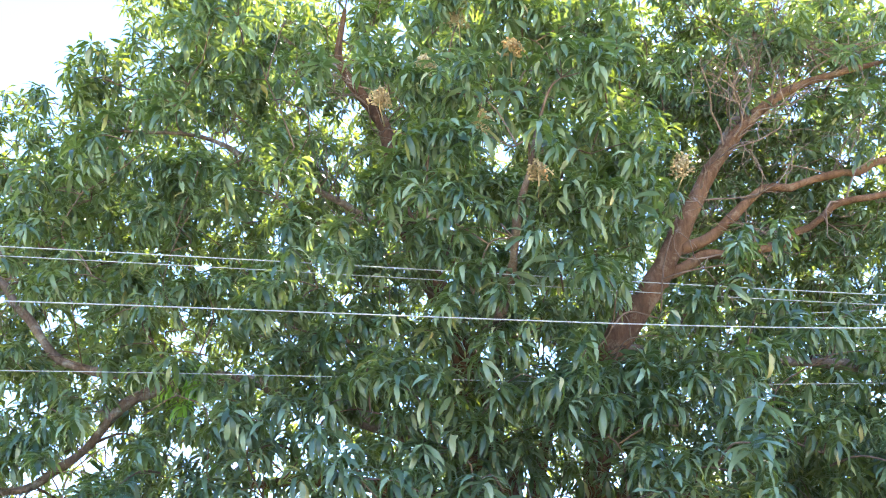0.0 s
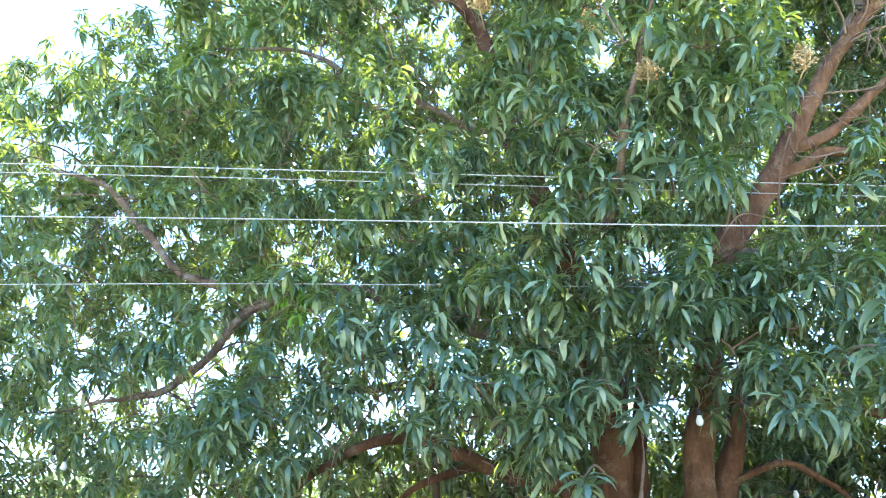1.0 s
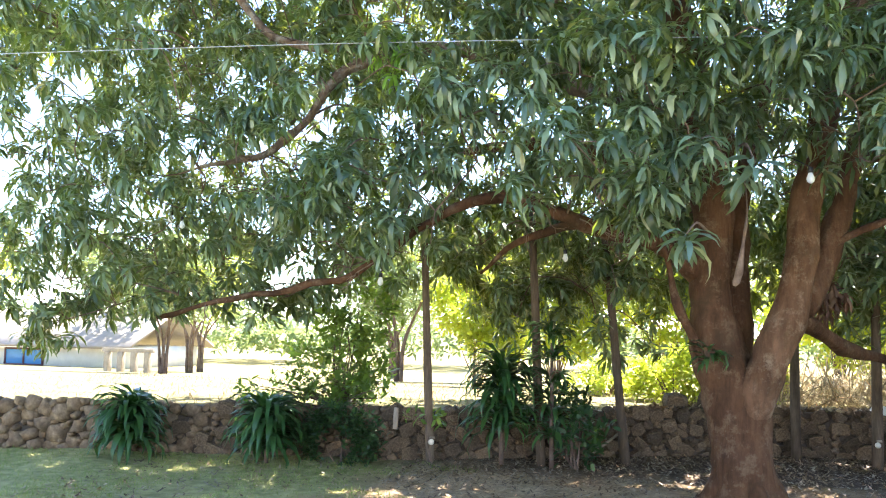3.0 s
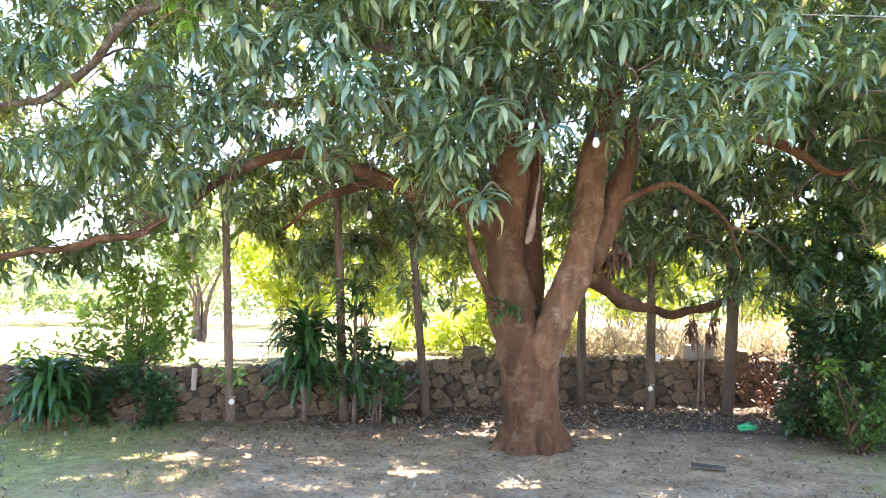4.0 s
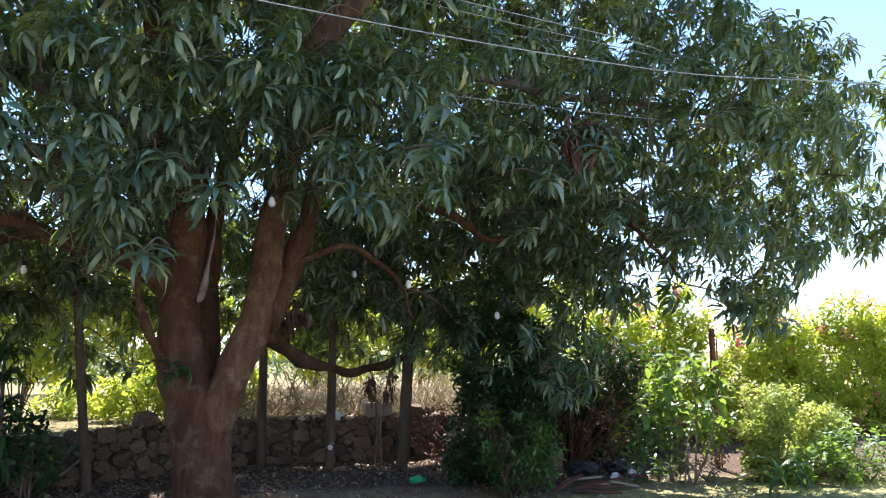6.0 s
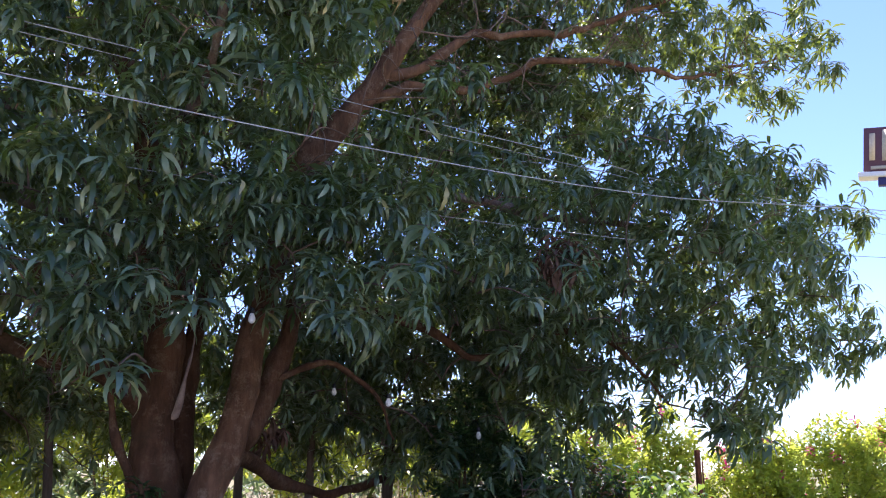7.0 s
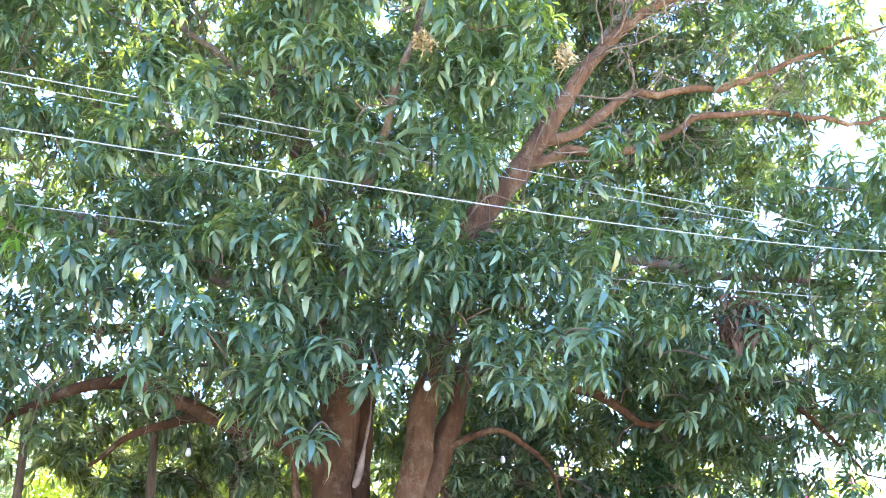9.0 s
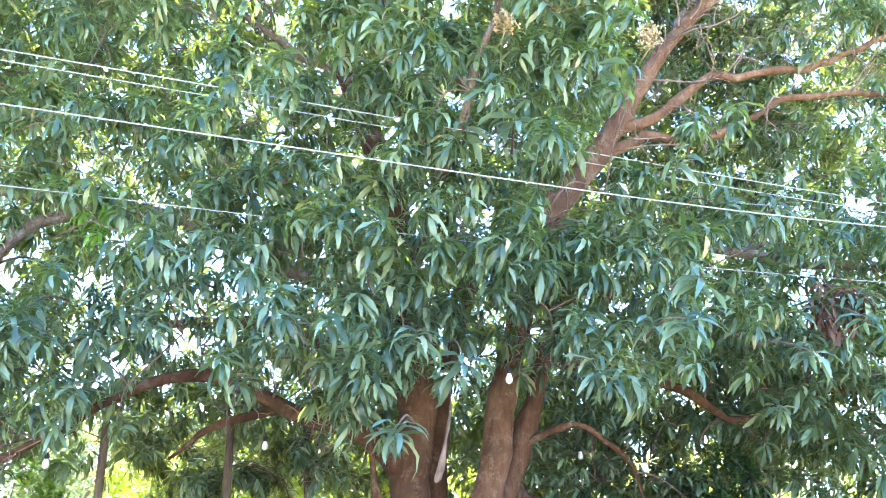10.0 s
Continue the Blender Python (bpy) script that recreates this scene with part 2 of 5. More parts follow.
def spline(points, per=5):
    """Smooth line through points (rows of any width)."""
    p = np.asarray(points, dtype=float)
    if len(p) == 2:
        t = np.linspace(0, 1, per + 1)[:, None]
        return p[0] * (1 - t) + p[1] * t
    q = np.vstack([2 * p[0] - p[1], p, 2 * p[-1] - p[-2]])
    out = []
    for i in range(1, len(q) - 2):
        for s in np.linspace(0, 1, per, endpoint=False):
            a, b, c, d = q[i - 1], q[i], q[i + 1], q[i + 2]
            out.append(0.5 * (2 * b + (c - a) * s + (2 * a - 5 * b + 4 * c - d) * s * s + (3 * b - a - 3 * c + d) * s ** 3))
    out.append(p[-1])
    return np.array(out)


def tube(soup, line, radii, sides=8, lumps=0.0, seed=0.0, cap=True, flute=0.0):
    line, radii = np.asarray(line, dtype=float), np.asarray(radii, dtype=float)
    n = len(line)
    tang = np.gradient(line, axis=0)
    tang /= np.linalg.norm(tang, axis=1)[:, None] + 1e-9
    ref = np.array([0.0, 1.0, 0.0]) if abs(tang[0][1]) < 0.9 else np.array([1.0, 0.0, 0.0])
    v = np.zeros((n, sides, 3))
    u = np.cross(tang[0], ref)
    u /= np.linalg.norm(u)
    for i in range(n):
        u = u - tang[i] * (u @ tang[i])
        u /= np.linalg.norm(u) + 1e-9
        w = np.cross(tang[i], u)
        for k in range(sides):
            a = 2 * math.pi * k / sides
            d = u * math.cos(a) + w * math.sin(a)
            r = radii[i]
            if lumps:
                q = line[i] + d * r
                r *= 1 + lumps * noise.noise(Vector(q * 2.6) + Vector((seed, 0, 0))) + lumps * 0.5 * noise.noise(Vector((q[0] * 9, q[1] * 9, q[2] * 5)))
            if flute:
                r *= 1 + flute * math.exp(-max(0.0, line[i][2]) / 0.35) * math.cos(5 * a + 0.7)
            v[i, k] = line[i] + d * r
    idx = np.arange(n * sides).reshape(n, sides)
    nx = np.roll(idx, -1, axis=1)
    f4 = np.stack([idx[:-1], nx[:-1], nx[1:], idx[1:]], axis=-1).reshape(-1, 4)
    vv, f3 = v.reshape(-1, 3), None
    if cap:
        vv = np.vstack([vv, line[0], line[-1]])
        a, b = n * sides, n * sides + 1
        f3 = np.vstack([np.stack([nx[0], idx[0], np.full(sides, a)], -1), np.stack([idx[-1], nx[-1], np.full(sides, b)], -1)])
    soup.add(vv, f3, f4)


def box_into(soup, lo, hi, m=None, bev=0.0):
    bm = bmesh.new()
    bmesh.ops.create_cube(bm, size=1)
    for v in bm.verts:
        v.co = Vector([lo[i] + (hi[i] - lo[i]) * (v.co[i] + 0.5) for i in range(3)])
    if bev:
        bmesh.ops.bevel(bm, geom=bm.edges[:], offset=bev, segments=2, affect="EDGES", profile=0.5)
    if m:
        bm.transform(m)
    bmesh.ops.triangulate(bm, faces=bm.faces[:])
    bm.verts.index_update()
    soup.add([v.co[:] for v in bm.verts], [[v.index for v in f.verts] for f in bm.faces])
    bm.free()


def leaf_geo(length, width, e0, bend, fine, fold=0.25, wave=0.0, ph=0.0):
    """A drooping lance-shaped leaf from the origin along +x. e0, bend in radians."""
    if fine:
        s = np.array([0.0, 0.08, 0.3, 0.55, 0.8, 1.0])
        w = np.array([0.05, 0.35, 0.95, 1.0, 0.62, 0.0]) * width / 2
    else:
        s = np.array([0.0, 0.3, 0.68, 1.0])
        w = np.array([0.0, 0.9, 0.9, 0.0]) * width / 2
    ang = e0 - bend * s ** 1.1
    x, z = np.zeros(len(s)), np.zeros(len(s))
    for i in range(1, len(s)):
        a, d = (ang[i] + ang[i - 1]) / 2, (s[i] - s[i - 1]) * length
        x[i], z[i] = x[i - 1] + math.cos(a) * d, z[i - 1] + math.sin(a) * d
    side = wave * np.sin(s * 7 + ph) * width
    n = len(s)
    if fine:
        mid = np.stack([x, side, z], -1)
        up = np.stack([-np.sin(ang), np.zeros(n), np.cos(ang)], -1)
        lf = mid[:-1] + up[:-1] * (w[:-1, None] * fold)
        l, r = lf.copy(), lf.copy()
        l[:, 1] += w[:-1]
        r[:, 1] -= w[:-1]
        crimp = (w[:-1] * 4.5 * wave)[:, None]
        l += up[:-1] * crimp * np.sin(np.arange(n - 1) * 2.4 + ph)[:, None]
        r += up[:-1] * crimp * np.sin(np.arange(n - 1) * 2.4 + ph + 2.0)[:, None]
        v = np.vstack([mid, l, r])
        f4, f3, a = [], [], n
        b = n + n - 1
        for i in range(n - 2):
            f4 += [[i, i + 1, a + i + 1, a + i], [i + 1, i, b + i, b + i + 1]]
        f3 += [[n - 2, n - 1, a + n - 2], [n - 1, n - 2, b + n - 2]]
        return v, np.array(f3), np.array(f4)
    mid = np.stack([x, side, z], -1)
    l, r = mid[1:3].copy(), mid[1:3].copy()
    l[:, 1] += w[1:3]
    r[:, 1] -= w[1:3]
    v = np.vstack([mid[0], l[0], r[0], l[1], r[1], mid[3]])
    return v, np.array([[0, 2, 1], [3, 4, 5]]), np.array([[1, 2, 4, 3]])


def rosette(r, fine, count, length=(0.17, 0.28), ratio=0.21, e=(-0.5, 0.75), bend=(0.8, 1.9)):
    """A whorl of drooping leaves round a shoot tip."""
    out = Soup()
    for i in range(count):
        f = i / max(1, count - 1)
        ln = r.uniform(*length)
        v, f3, f4 = leaf_geo(ln, ln * r.uniform(ratio * 0.85, ratio * 1.15), e[0] + (e[1] - e[0]) * f + r.uniform(-0.25, 0.25), r.uniform(*bend), fine, 0.3, 0.11, r.uniform(0, 6))
        a = 2.4 * i + r.uniform(-0.3, 0.3)
        c, s = math.cos(a), math.sin(a)
        q = np.stack([v[:, 0] * c - v[:, 1] * s, v[:, 0] * s + v[:, 1] * c, v[:, 2] - 0.09 * (1 - f)], -1)
        out.add(q, f3, f4)
    return np.concatenate(out.v), np.concatenate(out.f3), np.concatenate(out.f4)


def scatter(soup, templates, pos, scale, tilt, seed, axes=None):
    """Sets copies of the templates at pos into one soup, turned at random and tilted at random, or along given axes."""
    g = np.random.default_rng(seed)
    pos = np.asarray(pos)
    pick = g.integers(0, len(templates), len(pos))
    for k, (v, f3, f4) in enumerate(templates):
        p = pos[pick == k]
        n = len(p)
        if not n:
            continue
        yaw = g.uniform(0, 6.283, n)
        if axes is None:
            tl, ta = np.abs(g.normal(0, tilt, n)), g.uniform(0, 6.283, n)
        else:
            ax3 = axes[pick == k]
            tl, ta = np.arccos(np.clip(ax3[:, 2], -1, 1)), np.arctan2(ax3[:, 1], ax3[:, 0])
        sc = g.uniform(scale[0], scale[1], n)
        c, s = np.cos(yaw), np.sin(yaw)
        x = v[None, :, 0] * c[:, None] - v[None, :, 1] * s[:, None]
        y = v[None, :, 0] * s[:, None] + v[None, :, 1] * c[:, None]
        z = np.broadcast_to(v[None, :, 2], x.shape)
        ax, ay = np.cos(ta)[:, None], np.sin(ta)[:, None]
        along = x * ax + y * ay
        ct, st = np.cos(tl)[:, None], np.sin(tl)[:, None]
        na, nz = along * ct + z * st, -along * st + z * ct
        x, y = x + (na - along) * ax, y + (na - along) * ay
        q = np.stack([x, y, nz], -1) * sc[:, None, None] + p[:, None, :]
        off = (np.arange(n) * len(v))[:, None, None]
        soup.add(q.reshape(-1, 3), (f3[None] + off).reshape(-1, 3) if len(f3) else None, (f4[None] + off).reshape(-1, 4) if len(f4) else None)


def in_ball(g, n, c, r, inner=0.0):
    d = g.normal(size=(n, 3))
    d /= np.linalg.norm(d, axis=1)[:, None]
    return np.asarray(c) + d * (inner + (1 - inner) * g.random(n) ** (1 / 3))[:, None] * np.asarray(r)


# ---- ground ----
WALL = [(-16.0, 7.6), (-9.0, 8.5), (-6.4, 8.95), (-3.6, 9.55), (-0.8, 11.1), (1.0, 11.95), (3.8, 12.0), (5.6, 12.1), (9.0, 12.6), (30.0, 14.0)]
WX, WY = [p[0] for p in WALL], [p[1] for p in WALL]


def wall_y(x):
    return np.interp(x, WX, WY)


def ground_z(x, y):
    x, y = np.asarray(x, dtype=float), np.asarray(y, dtype=float)
    soft = np.clip((x - 4.6) / 2.0, 0, 1) * 1.6 + 0.22
    s = np.clip((y - wall_y(x) - 0.08) / soft, 0, 1)
    s = s * s * (3 - 2 * s)
    far = np.clip((y - 14) / 22, 0, 1)
    foot = np.clip(1 - (wall_y(x) - y) / 1.6, 0, 1) * (y < wall_y(x) + 0.1) * 0.05
    return s * (0.6 - 1.2 * far) + foot


def sheet_axis(fine_lo, fine_hi, step, reach):
    mid = np.arange(fine_lo, fine_hi + 1e-6, step)
    grow = step * 1.35 ** np.arange(1, 40)
    out = np.cumsum(grow)
    out = out[out < reach]
    return np.concatenate([fine_lo - out[::-1], mid, fine_hi + out])


gx, gy = sheet_axis(-11, 11, 0.14, 3500), sheet_axis(4.5, 15, 0.11, 3500)
GX, GY = np.meshgrid(gx, gy)
GZ = ground_z(GX, GY)
for i in range(GX.shape[0]):
    if 3 < gy[i] < 20:
        for j in range(GX.shape[1]):
            if -14 < gx[j] < 14:
                GZ[i, j] += 0.035 * noise.noise(Vector((gx[j] * 0.9, gy[i] * 0.9, 0))) + 0.014 * noise.noise(Vector((gx[j] * 4, gy[i] * 4, 3)))
gi = np.arange(GX.size).reshape(GX.shape)
quads = np.stack([gi[:-1, :-1], gi[:-1, 1:], gi[1:, 1:], gi[1:, :-1]], -1).reshape(-1, 4)


def ground_material():
    m, nt, bsdf, out = mat("earth and grass")
    dirt = ramp(nt, noise_tex(nt, 1.3, 6, 0.62), [(0.28, (0.31, 0.21, 0.12)), (0.5, (0.49, 0.355, 0.215)), (0.72, (0.63, 0.48, 0.315))])
    grain = ramp(nt, noise_tex(nt, 22, 6, 0.75), [(0.3, (0.5, 0.47, 0.45)), (0.5, (0.95, 0.95, 0.95)), (0.72, (1.35, 1.35, 1.35))])
    dirt = mixc(nt, 1.0, dirt, grain, "MULTIPLY")
    worn = ramp(nt, noise_tex(nt, 4.2, 7, 0.7), [(0.34, (0.66, 0.62, 0.56)), (0.5, (1.0, 1.0, 1.0)), (0.68, (1.14, 1.12, 1.08))])
    dirt = mixc(nt, 1.0, dirt, worn, "MULTIPLY")
    green = ramp(nt, noise_tex(nt, 7, 5), [(0.3, (0.23, 0.23, 0.09)), (0.7, (0.48, 0.45, 0.2))])
    dry = ramp(nt, noise_tex(nt, 2.2, 6), [(0.3, (0.19, 0.16, 0.07)), (0.7, (0.31, 0.27, 0.135))])
    tc = nt.nodes.new("ShaderNodeTexCoord")
    sep = nt.nodes.new("ShaderNodeSeparateXYZ")
    nt.links.new(tc.outputs["Object"], sep.inputs[0])

    def calc(op, a, b):
        n = nt.nodes.new("ShaderNodeMath")
        n.operation = op
        for sock, val in zip(n.inputs, (a, b)):
            if isinstance(val, (int, float)):
                sock.default_value = val
            else:
                nt.links.new(val, sock)
        return n.outputs[0]

    wob = calc("ADD", calc("MULTIPLY", noise_tex(nt, 1.1, 5), 1.6), calc("SUBTRACT", calc("MULTIPLY", noise_tex(nt, 0.4, 3), 3.0), 1.1))
    left = calc("SUBTRACT", calc("ADD", calc("MULTIPLY", sep.outputs[0], -1.0), wob), 4.4)
    right = calc("MULTIPLY", calc("SUBTRACT", calc("ADD", sep.outputs[0], wob), 4.3), 0.4)
    lawn = calc("MAXIMUM", left, right)
    cl = nt.nodes.new("ShaderNodeClamp")
    nt.links.new(lawn, cl.inputs[0])
    col = mixc(nt, cl.outputs[0], dirt, green)
    mulch = ramp(nt, noise_tex(nt, 26, 6, 0.7), [(0.3, (0.05, 0.032, 0.022)), (0.55, (0.14, 0.095, 0.065)), (0.75, (0.27, 0.2, 0.14))])
    bed = nt.nodes.new("ShaderNodeClamp")
    nt.links.new(calc("MULTIPLY", calc("SUBTRACT", calc("ADD", calc("ADD", sep.outputs[1], calc("MULTIPLY", sep.outputs[0], 0.12)), wob), 10.1), 0.9), bed.inputs[0])
    col = mixc(nt, bed.outputs[0], col, mulch)
    up = nt.nodes.new("ShaderNodeMapRange")
    up.inputs[1].default_value, up.inputs[2].default_value = 0.3, 0.5
    nt.links.new(sep.outputs[2], up.inputs[0])
    beyond = nt.nodes.new("ShaderNodeMapRange")
    beyond.inputs[1].default_value, beyond.inputs[2].default_value = 14.0, 17.0
    nt.links.new(sep.outputs[1], beyond.inputs[0])
    col = mixc(nt, calc("MAXIMUM", up.outputs[0], beyond.outputs[0]), col, dry)
    nt.links.new(col, bsdf.inputs["Base Color"])
    bsdf.inputs["Roughness"].default_value = 0.95
    bsdf.inputs["Specular IOR Level"].default_value = 0.15
    bump(nt, bsdf, noise_tex(nt, 16, 8, 0.75), 1.0, 0.035)
    return m


ground = part("ground", np_mesh("ground", np.stack([GX, GY, GZ], -1).reshape(-1, 3), [quads]), ground_material())
tagged(ground, "bare brown earth with worn grass, stepping up to a dry pale field", "ground", "", "structure")

# ---- the big mango tree ----
mango = empty("mango_tree", (0.27, 8.55, 0.0), "large mango tree with drooping dark leaves and forked brown trunk", "tree")

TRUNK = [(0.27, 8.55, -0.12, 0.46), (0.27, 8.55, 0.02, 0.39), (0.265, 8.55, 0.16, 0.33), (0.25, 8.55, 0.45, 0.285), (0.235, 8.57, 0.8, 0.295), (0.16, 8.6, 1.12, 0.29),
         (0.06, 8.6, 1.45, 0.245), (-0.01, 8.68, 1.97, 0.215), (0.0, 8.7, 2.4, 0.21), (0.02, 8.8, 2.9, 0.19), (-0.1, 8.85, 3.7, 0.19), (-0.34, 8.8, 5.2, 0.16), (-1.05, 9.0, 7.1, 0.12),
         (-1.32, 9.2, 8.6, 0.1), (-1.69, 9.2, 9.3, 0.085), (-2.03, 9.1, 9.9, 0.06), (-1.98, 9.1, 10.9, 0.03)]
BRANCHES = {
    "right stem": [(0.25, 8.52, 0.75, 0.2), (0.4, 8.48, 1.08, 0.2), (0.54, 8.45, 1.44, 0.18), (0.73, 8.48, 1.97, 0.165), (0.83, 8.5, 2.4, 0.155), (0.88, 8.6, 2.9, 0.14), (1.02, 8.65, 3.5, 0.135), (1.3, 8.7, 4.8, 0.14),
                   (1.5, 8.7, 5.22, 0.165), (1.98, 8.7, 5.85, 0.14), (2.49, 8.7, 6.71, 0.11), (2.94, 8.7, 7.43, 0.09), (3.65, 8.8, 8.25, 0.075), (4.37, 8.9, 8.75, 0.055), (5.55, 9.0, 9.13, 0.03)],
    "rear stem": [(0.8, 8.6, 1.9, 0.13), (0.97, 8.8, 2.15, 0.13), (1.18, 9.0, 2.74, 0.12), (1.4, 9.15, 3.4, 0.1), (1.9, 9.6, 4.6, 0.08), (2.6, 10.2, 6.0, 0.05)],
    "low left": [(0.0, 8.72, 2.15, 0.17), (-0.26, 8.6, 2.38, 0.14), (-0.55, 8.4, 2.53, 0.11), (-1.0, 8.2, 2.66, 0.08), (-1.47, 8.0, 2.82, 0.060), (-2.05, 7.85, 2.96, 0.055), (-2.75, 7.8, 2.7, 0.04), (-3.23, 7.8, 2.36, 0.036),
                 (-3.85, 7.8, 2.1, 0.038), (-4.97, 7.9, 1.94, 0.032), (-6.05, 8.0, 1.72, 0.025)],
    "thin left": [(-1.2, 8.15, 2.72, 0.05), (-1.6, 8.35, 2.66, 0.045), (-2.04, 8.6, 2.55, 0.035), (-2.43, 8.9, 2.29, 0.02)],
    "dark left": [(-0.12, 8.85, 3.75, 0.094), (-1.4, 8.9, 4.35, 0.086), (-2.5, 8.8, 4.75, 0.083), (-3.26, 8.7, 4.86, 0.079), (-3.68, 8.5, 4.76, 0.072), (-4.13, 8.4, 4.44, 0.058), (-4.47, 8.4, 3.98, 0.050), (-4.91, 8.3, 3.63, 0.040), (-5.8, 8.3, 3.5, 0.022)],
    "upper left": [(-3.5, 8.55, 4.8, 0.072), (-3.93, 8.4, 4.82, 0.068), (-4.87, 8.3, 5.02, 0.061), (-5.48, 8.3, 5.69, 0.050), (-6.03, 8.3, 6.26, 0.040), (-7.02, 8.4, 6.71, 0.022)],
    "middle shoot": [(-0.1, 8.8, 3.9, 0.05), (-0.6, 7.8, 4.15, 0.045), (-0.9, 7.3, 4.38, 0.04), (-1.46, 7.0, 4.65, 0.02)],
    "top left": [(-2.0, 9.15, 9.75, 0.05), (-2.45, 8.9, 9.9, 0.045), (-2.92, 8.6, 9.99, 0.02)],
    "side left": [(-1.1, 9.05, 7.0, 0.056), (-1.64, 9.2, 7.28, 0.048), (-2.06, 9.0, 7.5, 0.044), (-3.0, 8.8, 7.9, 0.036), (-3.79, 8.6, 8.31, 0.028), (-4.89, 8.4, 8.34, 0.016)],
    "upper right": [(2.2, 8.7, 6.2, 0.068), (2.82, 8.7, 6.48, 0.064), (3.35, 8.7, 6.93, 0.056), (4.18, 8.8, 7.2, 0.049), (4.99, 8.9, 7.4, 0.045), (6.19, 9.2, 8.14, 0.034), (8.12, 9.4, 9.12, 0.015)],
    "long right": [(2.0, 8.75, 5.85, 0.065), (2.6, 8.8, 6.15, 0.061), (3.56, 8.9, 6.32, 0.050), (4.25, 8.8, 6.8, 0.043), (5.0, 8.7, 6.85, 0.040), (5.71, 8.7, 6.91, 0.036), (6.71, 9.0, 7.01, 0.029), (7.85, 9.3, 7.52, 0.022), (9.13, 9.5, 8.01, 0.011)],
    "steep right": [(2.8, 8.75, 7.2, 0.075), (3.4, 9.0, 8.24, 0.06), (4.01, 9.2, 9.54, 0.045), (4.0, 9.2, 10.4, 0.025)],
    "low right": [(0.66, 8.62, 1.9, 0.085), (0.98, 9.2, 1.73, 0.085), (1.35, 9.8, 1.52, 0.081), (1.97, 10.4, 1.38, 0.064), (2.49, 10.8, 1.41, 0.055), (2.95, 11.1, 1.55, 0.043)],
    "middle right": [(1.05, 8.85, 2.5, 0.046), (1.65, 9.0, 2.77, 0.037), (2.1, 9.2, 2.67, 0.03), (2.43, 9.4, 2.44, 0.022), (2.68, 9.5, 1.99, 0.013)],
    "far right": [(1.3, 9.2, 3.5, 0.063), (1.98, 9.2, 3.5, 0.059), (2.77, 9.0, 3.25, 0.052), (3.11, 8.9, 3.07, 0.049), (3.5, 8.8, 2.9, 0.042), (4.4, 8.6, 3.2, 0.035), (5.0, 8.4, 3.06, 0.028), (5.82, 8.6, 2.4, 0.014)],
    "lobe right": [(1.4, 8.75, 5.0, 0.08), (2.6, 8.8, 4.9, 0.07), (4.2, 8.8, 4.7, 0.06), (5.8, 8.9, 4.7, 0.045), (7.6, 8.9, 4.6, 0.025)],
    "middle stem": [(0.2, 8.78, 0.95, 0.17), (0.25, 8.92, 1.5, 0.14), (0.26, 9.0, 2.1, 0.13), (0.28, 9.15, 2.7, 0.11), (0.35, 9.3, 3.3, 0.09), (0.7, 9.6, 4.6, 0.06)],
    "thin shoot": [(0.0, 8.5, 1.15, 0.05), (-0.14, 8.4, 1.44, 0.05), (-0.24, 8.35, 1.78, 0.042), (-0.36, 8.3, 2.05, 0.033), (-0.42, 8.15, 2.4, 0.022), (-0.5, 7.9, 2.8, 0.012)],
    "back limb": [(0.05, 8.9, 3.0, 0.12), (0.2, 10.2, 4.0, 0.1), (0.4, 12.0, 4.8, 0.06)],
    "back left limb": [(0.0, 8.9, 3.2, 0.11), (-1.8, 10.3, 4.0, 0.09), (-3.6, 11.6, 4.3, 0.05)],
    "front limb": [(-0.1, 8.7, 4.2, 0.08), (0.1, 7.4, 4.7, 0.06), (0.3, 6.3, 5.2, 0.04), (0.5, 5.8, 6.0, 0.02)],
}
nodes = []
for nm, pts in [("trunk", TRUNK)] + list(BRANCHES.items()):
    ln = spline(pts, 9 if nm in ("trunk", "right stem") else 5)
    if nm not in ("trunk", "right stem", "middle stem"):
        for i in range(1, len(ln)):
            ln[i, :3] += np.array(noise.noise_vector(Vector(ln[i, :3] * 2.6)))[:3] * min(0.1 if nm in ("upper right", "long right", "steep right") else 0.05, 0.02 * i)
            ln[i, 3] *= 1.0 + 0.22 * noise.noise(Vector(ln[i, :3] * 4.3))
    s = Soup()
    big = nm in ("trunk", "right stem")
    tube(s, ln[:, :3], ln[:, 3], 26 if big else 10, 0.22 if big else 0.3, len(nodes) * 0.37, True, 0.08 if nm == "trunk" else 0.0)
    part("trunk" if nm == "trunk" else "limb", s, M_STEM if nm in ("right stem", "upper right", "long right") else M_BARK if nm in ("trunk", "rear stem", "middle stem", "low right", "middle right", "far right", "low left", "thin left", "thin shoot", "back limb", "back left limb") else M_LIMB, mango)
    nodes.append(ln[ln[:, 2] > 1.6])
nodes = np.vstack(nodes)
